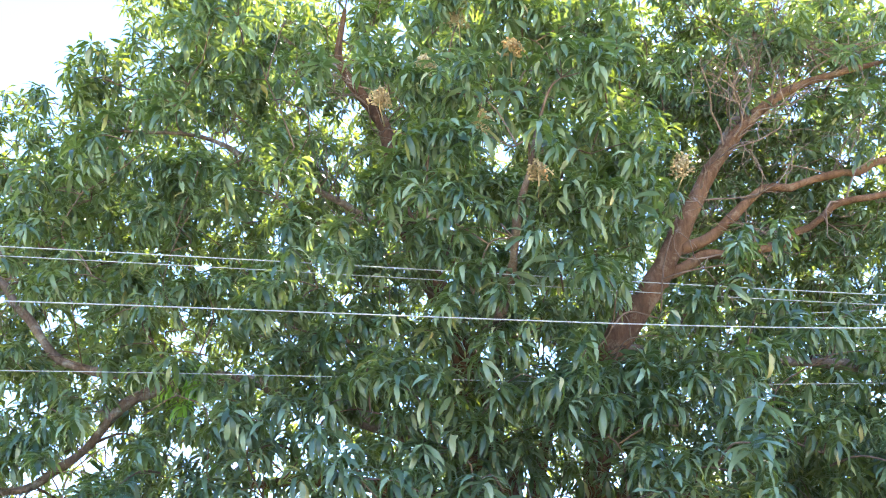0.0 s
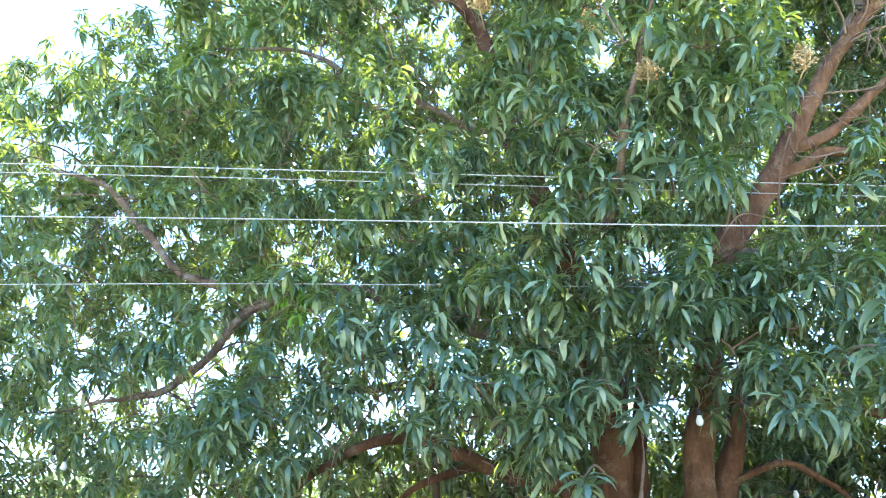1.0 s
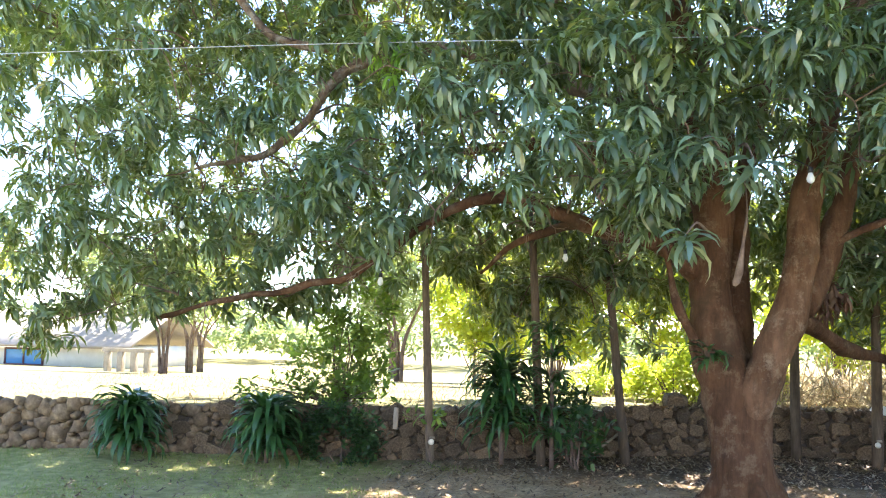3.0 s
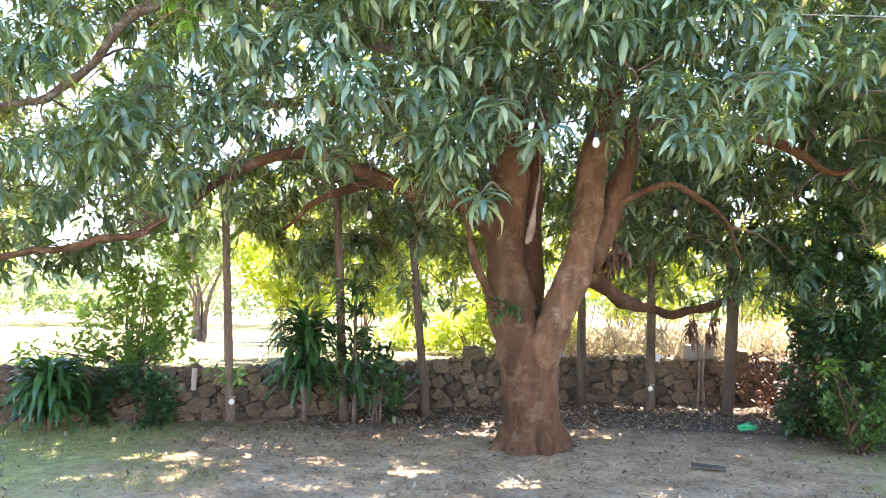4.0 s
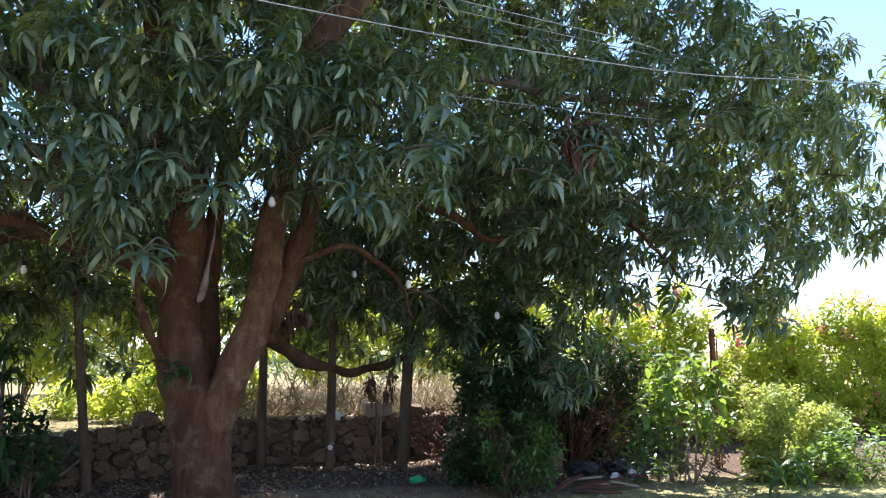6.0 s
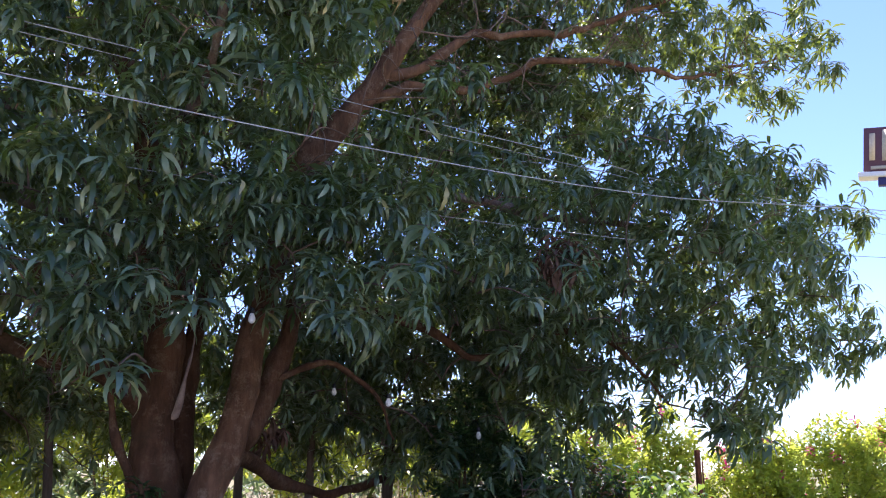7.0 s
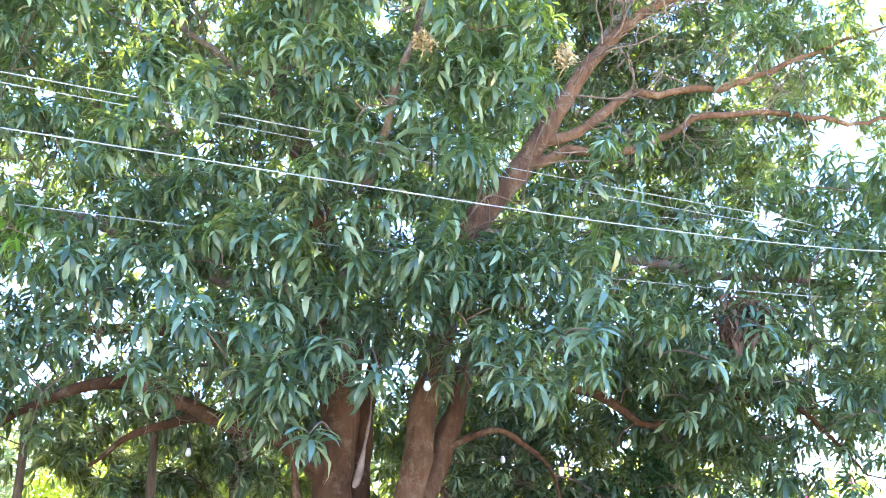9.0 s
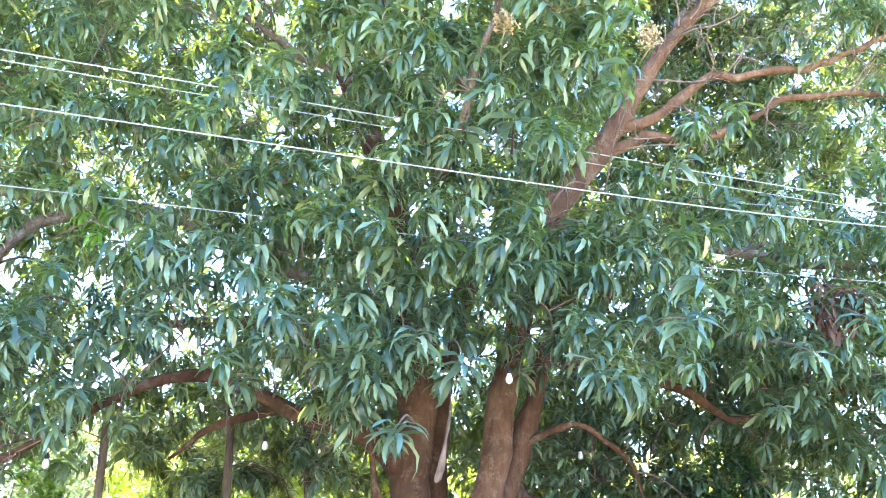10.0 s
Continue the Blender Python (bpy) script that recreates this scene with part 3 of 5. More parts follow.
for a, reach, r in ((200, 0.46, 0.11), (245, 0.36, 0.09), (292, 0.4, 0.1), (335, 0.42, 0.1), (20, 0.45, 0.1), (150, 0.5, 0.09), (95, 0.45, 0.1)):
    c, q = math.cos(radians(a)), math.sin(radians(a))
    s = Soup()
    tube(s, spline([(0.27 + 0.2 * c, 8.55 + 0.2 * q, 0.62, r * 0.5), (0.27 + 0.2 * c, 8.55 + 0.2 * q, 0.3, r), (0.27 + 0.31 * c, 8.55 + 0.31 * q, 0.1, r), (0.27 + reach * c, 8.55 + reach * q, -0.03, r * 0.6), (0.27 + (reach + 0.3) * c, 8.55 + (reach + 0.3) * q, -0.08, r * 0.3)], 5)[:, :3],
         [r * 0.5, r * 0.6, r * 0.75, r * 0.9, r, r, r, r, r, r, r * 0.95, r * 0.88, r * 0.8, r * 0.7, r * 0.6, r * 0.55, r * 0.5, r * 0.42, r * 0.36, r * 0.3, r * 0.25], 10, 0.2, a * 0.1)
    part("root", s, M_BARK, mango)

# a broken dead stub that hangs before the fork
s = Soup()
tube(s, spline([(0.3, 8.2, 3.2), (0.3, 7.7, 2.75), (0.25, 7.5, 2.42), (0.22, 7.48, 2.2), (0.17, 7.5, 2.05)], 4), [0.01] * 8 + [0.013, 0.018, 0.022, 0.028, 0.032, 0.031, 0.028, 0.03, 0.012], 9, 0.9)
part("dead_stub", s, M_BARE, mango, "pale broken hanging stub")

# crown lobes: centre, radii, clumps of foliage, how hollow; some top and rear ones are added unseen, to block sun
CROWN_LOBES = [((-0.2, 7.3, 4.4), (3.0, 1.5, 1.9), 60, 0.35), ((0.0, 7.2, 6.4), (1.7, 1.8, 2.1), 32, 0.5), ((-2.6, 8.2, 6.6), (2.7, 2.1, 2.5), 52, 0.4), ((-5.5, 8.5, 5.1), (3.6, 2.1, 2.7), 96, 0.45), ((-4.6, 10.6, 7.4), (3.0, 0.8, 2.0), 30, 0.1), ((0.4, 11.2, 8.2), (3.2, 0.7, 1.8), 26, 0.1),
               ((-4.1, 8.6, 7.6), (2.4, 2.0, 1.45), 38, 0.35), ((-0.2, 7.9, 4.0), (0.6, 0.4, 0.9), 9, 0.0), ((0.3, 9.8, 9.4), (4.4, 2.6, 1.8), 84, 0.2), ((2.4, 10.4, 6.4), (3.0, 1.4, 2.4), 44, 0.2), ((5.7, 8.7, 4.4), (2.3, 2.0, 1.35), 74, 0.35),
               ((3.7, 8.0, 3.9), (1.5, 1.3, 0.9), 26, 0.3), ((7.2, 9.4, 8.5), (2.0, 1.3, 0.8), 32, 0.1), ((3.3, 10.7, 8.4), (2.9, 0.9, 1.9), 48, 0.1), ((1.9, 10.3, 2.9), (1.5, 0.6, 0.7), 26, 0.1), ((5.2, 8.6, 2.9), (1.1, 0.9, 0.7), 16, 0.1), ((4.2, 9.6, 8.8), (2.0, 1.5, 1.4), 20, 0.3), ((-2.8, 11.2, 4.4), (4.0, 0.9, 1.6), 24, 0.2), ((1.6, 11.4, 4.2), (2.9, 0.9, 1.4), 22, 0.2), ((-6.4, 10.4, 5.2), (2.4, 1.1, 2.4), 26, 0.1), ((4.6, 11.4, 7.6), (2.4, 0.9, 2.2), 42, 0.1), ((3.6, 11.2, 9.9), (2.4, 0.9, 1.0), 24, 0.1), ((5.9, 7.7, 2.5), (0.6, 0.4, 0.6), 7, 0.0), ((0.95, 7.3, 3.8), (0.6, 0.35, 0.45), 9, 0.0), ((5.6, 9.9, 4.3), (2.1, 0.5, 1.2), 26, 0.0), ((3.6, 9.9, 4.6), (1.2, 0.5, 1.0), 14, 0.0), ((7.5, 8.9, 5.5), (1.0, 0.7, 0.5), 20, 0.0), ((8.4, 8.9, 4.9), (0.5, 0.6, 0.7), 10, 0.0), ((8.4, 9.3, 8.2), (0.9, 0.7, 0.5), 12, 0.0), ((9.0, 9.3, 7.8), (0.4, 0.4, 0.3), 5, 0.0), ((2.6, 10.4, 11.0), (2.6, 0.8, 1.1), 36, 0.0), ((5.2, 10.6, 10.8), (1.6, 0.7, 1.0), 22, 0.0), ((-1.0, 10.2, 11.2), (2.0, 0.8, 0.9), 18, 0.0), ((-3.4, 9.8, 11.0), (1.6, 0.8, 0.9), 16, 0.0), ((-2.75, 7.0, 2.8), (0.6, 0.4, 0.35), 8, 0.0), ((4.4, 11.0, 9.3), (2.0, 0.7, 1.3), 34, 0.0), ((5.6, 10.9, 7.6), (1.2, 0.6, 1.2), 18, 0.0), ((-0.1, 7.4, 3.25), (0.5, 0.35, 0.35), 7, 0.0), ((-0.1, 6.6, 2.85), (0.45, 0.3, 0.35), 6, 0.0), ((0.95, 7.0, 3.3), (0.4, 0.3, 0.3), 5, 0.0), ((4.3, 10.4, 3.3), (0.9, 0.6, 1.0), 16, 0.0), ((-1.9, 6.9, 4.0), (1.3, 0.5, 0.7), 20, 0.0), ((1.2, 6.9, 4.6), (0.5, 0.4, 0.6), 12, 0.0), ((-1.2, 9.7, 4.6), (1.0, 0.4, 0.5), 10, 0.0), ((-1.0, 7.6, 4.3), (0.7, 0.4, 0.4), 8, 0.0), ((-7.9, 8.9, 7.9), (0.9, 0.7, 1.0), 16, 0.0), ((2.2, 11.35, 2.0), (1.1, 0.25, 0.4), 11, 0.0), ((-1.7, 10.8, 1.9), (1.1, 0.4, 0.45), 11, 0.0), ((3.6, 10.3, 1.9), (0.35, 0.4, 0.6), 8, 0.0), ((1.15, 7.1, 4.0), (0.35, 0.3, 0.75), 12, 0.0), ((-6.6, 8.6, 1.95), (1.6, 0.5, 0.35), 18, 0.0), ((3.0, 13.0, 4.0), (1.8, 0.8, 0.7), 14, 0.0), ((1.5, 9.8, 10.6), (3.0, 1.3, 1.2), 46, 0.0), ((4.6, 9.9, 9.8), (2.0, 1.1, 1.2), 32, 0.0), ((1.0, 9.6, 12.4), (3.8, 1.8, 0.9), 34, 0.0), ((-3.2, 9.6, 11.4), (2.4, 1.4, 0.9), 24, 0.0), ((4.2, 8.9, 1.9), (0.7, 0.4, 0.8), 14, 0.0), ((3.6, 9.5, 2.2), (0.7, 0.5, 0.8), 16, 0.0), ((4.7, 9.2, 2.2), (0.6, 0.5, 0.7), 14, 0.0), ((-7.9, 8.6, 2.0), (0.8, 0.6, 0.4), 12, 0.0), ((-5.8, 8.5, 2.5), (1.6, 0.5, 0.5), 12, 0.0), ((-4.6, 7.9, 4.0), (1.6, 0.6, 0.8), 16, 0.0), ((1.0, 6.9, 3.7), (0.4, 0.3, 0.45), 7, 0.0), ((6.6, 9.6, 4.6), (1.9, 0.5, 1.3), 30, 0.0), ((5.2, 10.0, 6.2), (1.2, 0.5, 1.0), 16, 0.0), ((-7.0, 9.6, 6.6), (1.6, 0.6, 1.6), 20, 0.0), ((3.5, 9.6, 2.9), (0.6, 0.5, 0.6), 10, 0.0), ((1.5, 7.6, 3.6), (0.5, 0.4, 0.4), 5, 0.0), ((-7.2, 8.4, 1.75), (0.45, 0.4, 0.5), 8, 0.0), ((-6.6, 8.4, 4.4), (1.0, 0.8, 1.1), 20, 0.0), ((-8.6, 8.6, 5.8), (0.9, 0.8, 1.2), 18, 0.0), ((-7.6, 8.9, 8.0), (1.1, 0.8, 0.8), 14, 0.0), ((8.2, 8.8, 3.5), (0.6, 0.6, 0.7), 10, 0.0), ((-2.0, 11.2, 2.6), (1.8, 0.7, 0.6), 22, 0.0), ((-0.4, 12.0, 2.5), (1.2, 0.5, 0.6), 12, 0.0), ((1.9, 11.9, 2.6), (1.0, 0.4, 0.6), 12, 0.0), ((2.4, 10.2, 2.4), (0.8, 0.5, 0.5), 9, 0.0), ((2.3, 10.7, 2.75), (1.7, 0.6, 0.75), 26, 0.0), ((-1.6, 10.9, 3.2), (2.0, 0.6, 0.7), 20, 0.0), ((2.7, 10.9, 3.3), (1.3, 0.6, 0.8), 22, 0.0), ((4.3, 10.6, 3.2), (0.9, 0.5, 0.8), 14, 0.0), ((1.15, 7.4, 4.2), (0.5, 0.4, 0.6), 8, 0.0), ((1.6, 13.9, 3.3), (1.8, 0.6, 0.5), 14, 0.0), ((4.9, 8.2, 2.9), (0.7, 0.5, 0.5), 8, 0.0), ((7.6, 9.0, 4.6), (0.9, 0.9, 0.9), 14, 0.0),
               ((-6.0, 8.6, 2.7), (2.9, 1.4, 0.9), 32, 0.2), ((-8.1, 8.9, 3.0), (1.1, 1.2, 1.3), 20, 0.1), ((-3.0, 7.2, 3.3), (1.5, 0.9, 0.8), 16, 0.2), ((5.6, 7.6, 2.5), (0.7, 0.6, 0.75), 16, 0.1), ((6.4, 8.4, 3.6), (1.2, 0.9, 0.6), 14, 0.1), ((5.6, 9.2, 6.6), (1.0, 0.9, 0.5), 10, 0.0), ((8.1, 9.4, 7.5), (0.9, 0.9, 0.45), 9, 0.0), ((-0.6, 7.6, 5.4), (0.9, 0.8, 1.2), 14, 0.0), ((1.0, 7.8, 4.4), (0.7, 0.6, 0.7), 8, 0.0), ((-0.7, 6.5, 3.05), (0.8, 0.6, 0.5), 8, 0.0), ((1.5, 6.6, 3.2), (0.6, 0.6, 0.45), 4, 0.0), ((-2.2, 10.6, 2.9), (2.4, 0.9, 0.7), 22, 0.1), ((1.2, 7.0, 3.7), (1.0, 0.9, 0.6), 8, 0.2),
               ((0.3, 6.1, 6.2), (1.2, 0.7, 1.5), 24, 0.2), ((-2.6, 6.2, 7.7), (0.9, 0.7, 0.6), 8, 0.1), ((5.7, 9.4, 8.2), (1.5, 0.9, 0.8), 24, 0.0), ((7.2, 8.9, 5.2), (1.5, 0.8, 0.8), 30, 0.0), ((6.9, 8.6, 2.5), (0.6, 0.5, 0.7), 14, 0.0), ((8.1, 8.8, 4.0), (0.7, 0.7, 0.9), 16, 0.0), ((4.9, 11.3, 3.3), (1.2, 0.8, 1.0), 24, 0.1), ((-2.2, 11.6, 7.2), (3.6, 0.7, 1.5), 20, 0.1), ((2.0, 11.8, 6.8), (2.2, 0.7, 1.3), 14, 0.1), ((-0.5, 12.6, 2.9), (3.2, 0.7, 0.6), 20, 0.1)]
wide = ("right stem", "upper right", "long right")
thin = ("dark left", "upper left", "low left", "low right", "side left", "far right")
bare = np.vstack([np.column_stack([spline(BRANCHES[k], 6)[:, :3], np.full(len(spline(BRANCHES[k], 6)), 0.2 if k == "right stem" else 0.13 if k in wide else 0.2 if k == "dark left" else 0.07)]) for k in wide + thin]
                 + [np.column_stack([spline(TRUNK[a:b], 4)[:, :3], np.full(len(spline(TRUNK[a:b], 4)), 0.2)]) for a, b in ((0, 8), (13, 17))]
                 + [np.array([(-1.9, 8.6, 8.8, 0.5), (-2.4, 8.4, 8.5, 0.35), (0.77, 7.23, 2.92, 0.13), (0.8, 8.5, 2.6, 0.2), (-1.75, 9.2, 9.5, 0.35), (3.6, 8.4, 8.3, 0.5), (4.3, 8.4, 8.7, 0.45), (3.68, 7.0, 3.7, 0.3)])])
bare = bare[((bare[:, 2] < 2.8) | (bare[:, 2] > 5.1) | ((bare[:, 2] < 3.1) & (bare[:, 0] > 0.7) & (bare[:, 0] < 1.2)) | (bare[:, 0] < -3.3) | (bare[:, 0] > 2.7)) & ~((bare[:, 0] > -3.75) & (bare[:, 0] < 0) & (bare[:, 2] > 4.2) & (bare[:, 2] < 5.2)) & ~((bare[:, 0] > 3.7) & (bare[:, 2] < 4)) & ~((bare[:, 0] < -1.7) & (bare[:, 0] > -3.5) & (bare[:, 2] < 3.2))]
LANE = np.array((0.0, 0.0, 1.6))


def crowds_limb(p):
    """True where foliage would hang before a limb that stands bare towards the lane."""
    d = bare[:, :3] - LANE
    ln = np.linalg.norm(d, axis=1)
    d = d / ln[:, None]
    q = p - LANE
    al = d @ q
    off = np.linalg.norm(q[None] - d * al[:, None], axis=1)
    return bool(np.any((al < ln - 0.02) & (off < bare[:, 3] * al / ln + 0.02)))


def open_space(p):
    """The hollow under the crown, round the trunk."""
    x, y, z = p
    if 6.0 < x < 9.5 and y < 10.0 and 6.4 < z < 7.1:
        return True
    if 6.9 < y < 9.6 and -2.6 < x < 3.0:
        return z < 2.62 + 0.2 * math.sin(x * 3) + (0.25 if 0.4 < x < 2.6 else 0.0)
    if y >= 9.6 and -2.6 < x < 3.0:
        return z < 1.5 + 0.25 * math.sin(x * 2.3)
    if x <= -2.6:
        return z < (1.55 if x > -6.2 else 1.3)
    return z < (1.0 if 3.0 < x < 4.7 else 2.2 if abs(x) < 0.6 else 2.45 if x < 3.0 else 1.9)


clumps = []
for c, r, n, hollow in CROWN_LOBES:
    got, tries = 0, 0
    while got < n and tries < n * 12:
        tries += 1
        p = in_ball(rng, 1, c, r, hollow)[0]
        if open_space(p) or any(np.sum((p - q) ** 2) < 0.3 for q in clumps):
            continue
        clumps.append(p)
        got += 1
clumps = np.array(clumps)

HEART = np.array((0.1, 9.2, 5.2))
boughs, tips, axes = Soup(), [], []
twigs = Soup()
grown = nodes[(nodes[:, 2] > 2.3) & ((nodes[:, 2] > 3.4) | (np.hypot(nodes[:, 0] - 0.4, nodes[:, 1] - 8.7) > 1.0))]
near_d = np.array([np.min(np.linalg.norm(grown[:, :3] - c, axis=1)) for c in clumps])
for c in clumps[np.argsort(near_d)]:
    d = np.linalg.norm(grown[:, :3] - c, axis=1) + 0.5 * np.maximum(0, grown[:, 2] - c[2])
    a = grown[int(np.argmin(d))]
    gap = np.linalg.norm(a[:3] - c)
    mid = (a[:3] + c) / 2 + rng.normal(0, 0.08 * gap + 0.02, 3) + np.array((0, 0, 0.1 * gap))
    ln = spline([a[:3], mid, c], 4)
    tube(boughs, ln, np.linspace(min(a[3] * 0.8, 0.011 + 0.009 * gap), 0.007, len(ln)), 4, 0, 0, False)
    grown = np.vstack([grown, np.column_stack([ln[3:], np.full(len(ln) - 3, 0.011)])])
    out = c - HEART
    out[2] *= 0.4
    out /= np.linalg.norm(out) + 1e-6
    size = rng.uniform(0.42, 0.66)
    for k in range(int(rng.integers(15, 23) * (0.95 if c[1] < 7.3 else 1.3 if c[1] > 9.5 and c[2] < 4.2 else 0.85))):
        d = rng.normal(0, 1, 3)
        d = d / np.linalg.norm(d) + 0.55 * out + np.array((0, 0, 0.45))
        d /= np.linalg.norm(d)
        p = c + d * np.array((1.0, 0.9, 0.62)) * size * rng.uniform(0.7, 1.1)
        hole = noise.noise(Vector((p[0] * 1.7, p[1] * 0.9, p[2] * 1.7)))
        if (p[0] < -4.4 and 2.8 < p[2] < 4.9 and k % 3 == 0) or open_space(p + np.array((0, 0, 0.12))) or crowds_limb(p) or hole < (-0.5 if (abs(p[0] + 0.15) < 0.7 and 2.9 < p[2] < 5.6) or (abs(p[0] - 1.1) < 0.6 and 3.7 < p[2] < 5.1) else -0.09 if p[1] < 9.3 and p[2] < 5.2 and abs(p[0]) < 3 else -0.22):
            continue
        tips.append(p)
        ax = d * 0.45 + np.array((0, 0, 0.85)) + rng.normal(0, 0.15, 3)
        axes.append(ax / np.linalg.norm(ax))
        if k % 9 == 0:
            tube(twigs, spline([c, (c + p) / 2 + np.array((0, 0, 0.06)), p], 2), np.linspace(0.007, 0.004, 5), 3, 0, 0, False)
# the thin far side of the crown's dome, which the sun strikes first
got = 0
while got < 4400:
    a, e = rng.uniform(-1.35, 1.35), rng.uniform(-0.45, 1.25)
    d = np.array((math.sin(a) * math.cos(e), math.cos(a) * math.cos(e), math.sin(e)))
    p = np.array((-1.2, 9.3, 5.4)) + d * np.array((7.4, 4.6, 6.2)) * rng.uniform(0.94, 1.05)
    if p[2] < 2.6 or (p[0] < -3.2 and p[2] < 5.4 and got % 2) or p[0] > 5.4 or rng.random() > math.cos(e) + 0.2 or noise.noise(Vector(p * 1.4)) < (-0.12 if p[2] < 6 else -0.3):
        continue
    got += 1
    tips.append(p)
    ax = d * 0.6 + np.array((0, 0, 0.7)) + rng.normal(0, 0.2, 3)
    axes.append(ax / np.linalg.norm(ax))
    if got % 3 == 0:
        q = p - d * rng.uniform(0.5, 0.9) + rng.normal(0, 0.15, 3)
        tube(twigs, spline([q, (p + q) / 2 + np.array((0, 0, 0.06)), p], 2), np.linspace(0.011, 0.004, 5), 3, 0, 0, False)
tips, axes = np.array(tips), np.array(axes)
part("bough", boughs, M_TWIG, mango, "thin brown boughs", "stuff")
part("twig", twigs, M_TWIG, mango, "thin brown twigs", "stuff")
star, hang = ((-0.5, 0.6), (0.9, 2.0)), ((-1.1, 0.3), (0.5, 1.7))
near_t = [rosette(rnd, True, rnd.randint(11, 15), (0.185, 0.3), 0.18, *(star if k % 3 else hang)) for k in range(12)]
far_t = [rosette(rnd, False, rnd.randint(11, 15), (0.165, 0.27), 0.185, *(star if k % 2 else hang)) for k in range(14)]
near = tips[:, 1] < 6.9
crown = Soup()
scatter(crown, near_t, tips[near], (0.72, 1.04), 0.35, 3, axes[near])
part("crown", crown, M_MANGO, mango, "dense hanging dark green leaves", "stuff")
crown = Soup()
scatter(crown, far_t, tips[~near], (0.76, 1.12), 0.4, 4, axes[~near])
part("crown", crown, M_MANGO, mango, "dense hanging dark green leaves", "stuff")

# near sprays, each leaf by itself, in a leaf colour lightened for skylight
SPRAYS_LOW = [(-0.4, 6.3, 3.67), (-1.39, 6.2, 3.47), (1.32, 6.2, 3.1), (-2.02, 6.4, 3.36), (-0.09, 6.0, 3.02), (-0.2, 5.9, 2.32), (-0.47, 6.3, 3.3), (-1.7, 6.3, 3.75), (1.7, 6.1, 3.2), (0.27, 6.1, 2.85), (-1.1, 6.4, 3.2),
              (1.93, 5.7, 3.45), (1.78, 5.6, 3.1), (3.69, 6.6, 3.46), (3.08, 6.4, 3.1), (-2.63, 6.8, 2.9), (-3.16, 6.6, 3.2)]
SPRAYS_HIGH = [(-0.33, 5.8, 5.94), (0.3, 5.6, 6.3), (0.86, 5.8, 5.79), (1.3, 5.6, 6.8), (1.29, 5.9, 5.3), (-0.1, 5.8, 5.33), (-0.36, 5.7, 6.84), (0.6, 5.8, 4.7), (1.44, 6.0, 5.95), (-2.35, 5.8, 7.6), (-2.91, 5.9, 7.7),
               (-5.17, 6.4, 4.44), (-4.82, 6.6, 6.5), (0.23, 5.9, 4.65), (-0.45, 5.7, 5.45)]
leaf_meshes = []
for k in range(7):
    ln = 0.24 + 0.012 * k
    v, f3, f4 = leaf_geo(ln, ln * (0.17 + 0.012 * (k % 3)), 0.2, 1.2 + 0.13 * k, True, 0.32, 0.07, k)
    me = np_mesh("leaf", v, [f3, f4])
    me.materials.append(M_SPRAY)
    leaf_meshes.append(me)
for p in SPRAYS_LOW + SPRAYS_HIGH:
    s = Soup()
    p = np.array(p)
    back = p + np.array((rnd.uniform(-0.25, 0.25), 0.75, rnd.uniform(0.0, 0.35)))
    tube(s, spline([back, (p + back) / 2 + np.array((0, 0, 0.07)), p], 4), np.linspace(0.012, 0.006, 9), 6)
    spray = part("leaf_spray", s, M_TWIG, mango)
    n = rnd.randint(8, 10)
    for i in range(n):
        f = i / (n - 1)
        lf = new("leaf", leaf_meshes[rnd.randrange(7)])
        lf.parent = spray
        e = -35 + 70 * f + rnd.uniform(-12, 12)
        lf.matrix_basis = Matrix.Translation(p + np.array((0, 0, -0.07 * (1 - f)))) @ pose(0, 0, 0, rnd.uniform(-25, 25), 0, math.degrees(2.4 * i) + rnd.uniform(-15, 15)) @ pose(0, 0, 0, 0, -e * 0.6, 0) @ Matrix.Scale(rnd.uniform(0.9, 1.2), 4)

# flower panicles, bare twigs, dead leaves in the crown
for p in [(-0.85, 5.6, 6.2), (0.04, 5.7, 5.95), (0.34, 5.5, 6.6), (-0.45, 5.6, 6.55), (0.5, 5.7, 5.4), (-0.12, 5.6, 7.1), (1.75, 5.9, 5.5)]:
    s = Soup()
    p = np.array(p)
    tube(s, [p + (0, 0.3, 0.02), p, p + (0, -0.02, 0.18)], [0.008, 0.006, 0.003], 5)
    for k in range(70):
        h = rnd.random()
        a = rnd.uniform(0, 6.28)
        r0 = (0.1 * (1 - h) + 0.02) * rnd.uniform(0.5, 1.1)
        q = p + np.array((math.cos(a) * r0, math.sin(a) * r0, h * 0.2 + r0 * 0.4))
        tube(s, [p + (0, 0, h * 0.17), q], [0.002, 0.003], 3, 0, 0, True)
        for _ in range(3):
            tube(s, [q, q + np.array([rnd.gauss(0, 0.013) for _ in range(3)])], [0.006, 0.012], 3, 0, 0, True)
    part("flower_panicle", s, M_PANICLE, mango, "tan flower panicle")


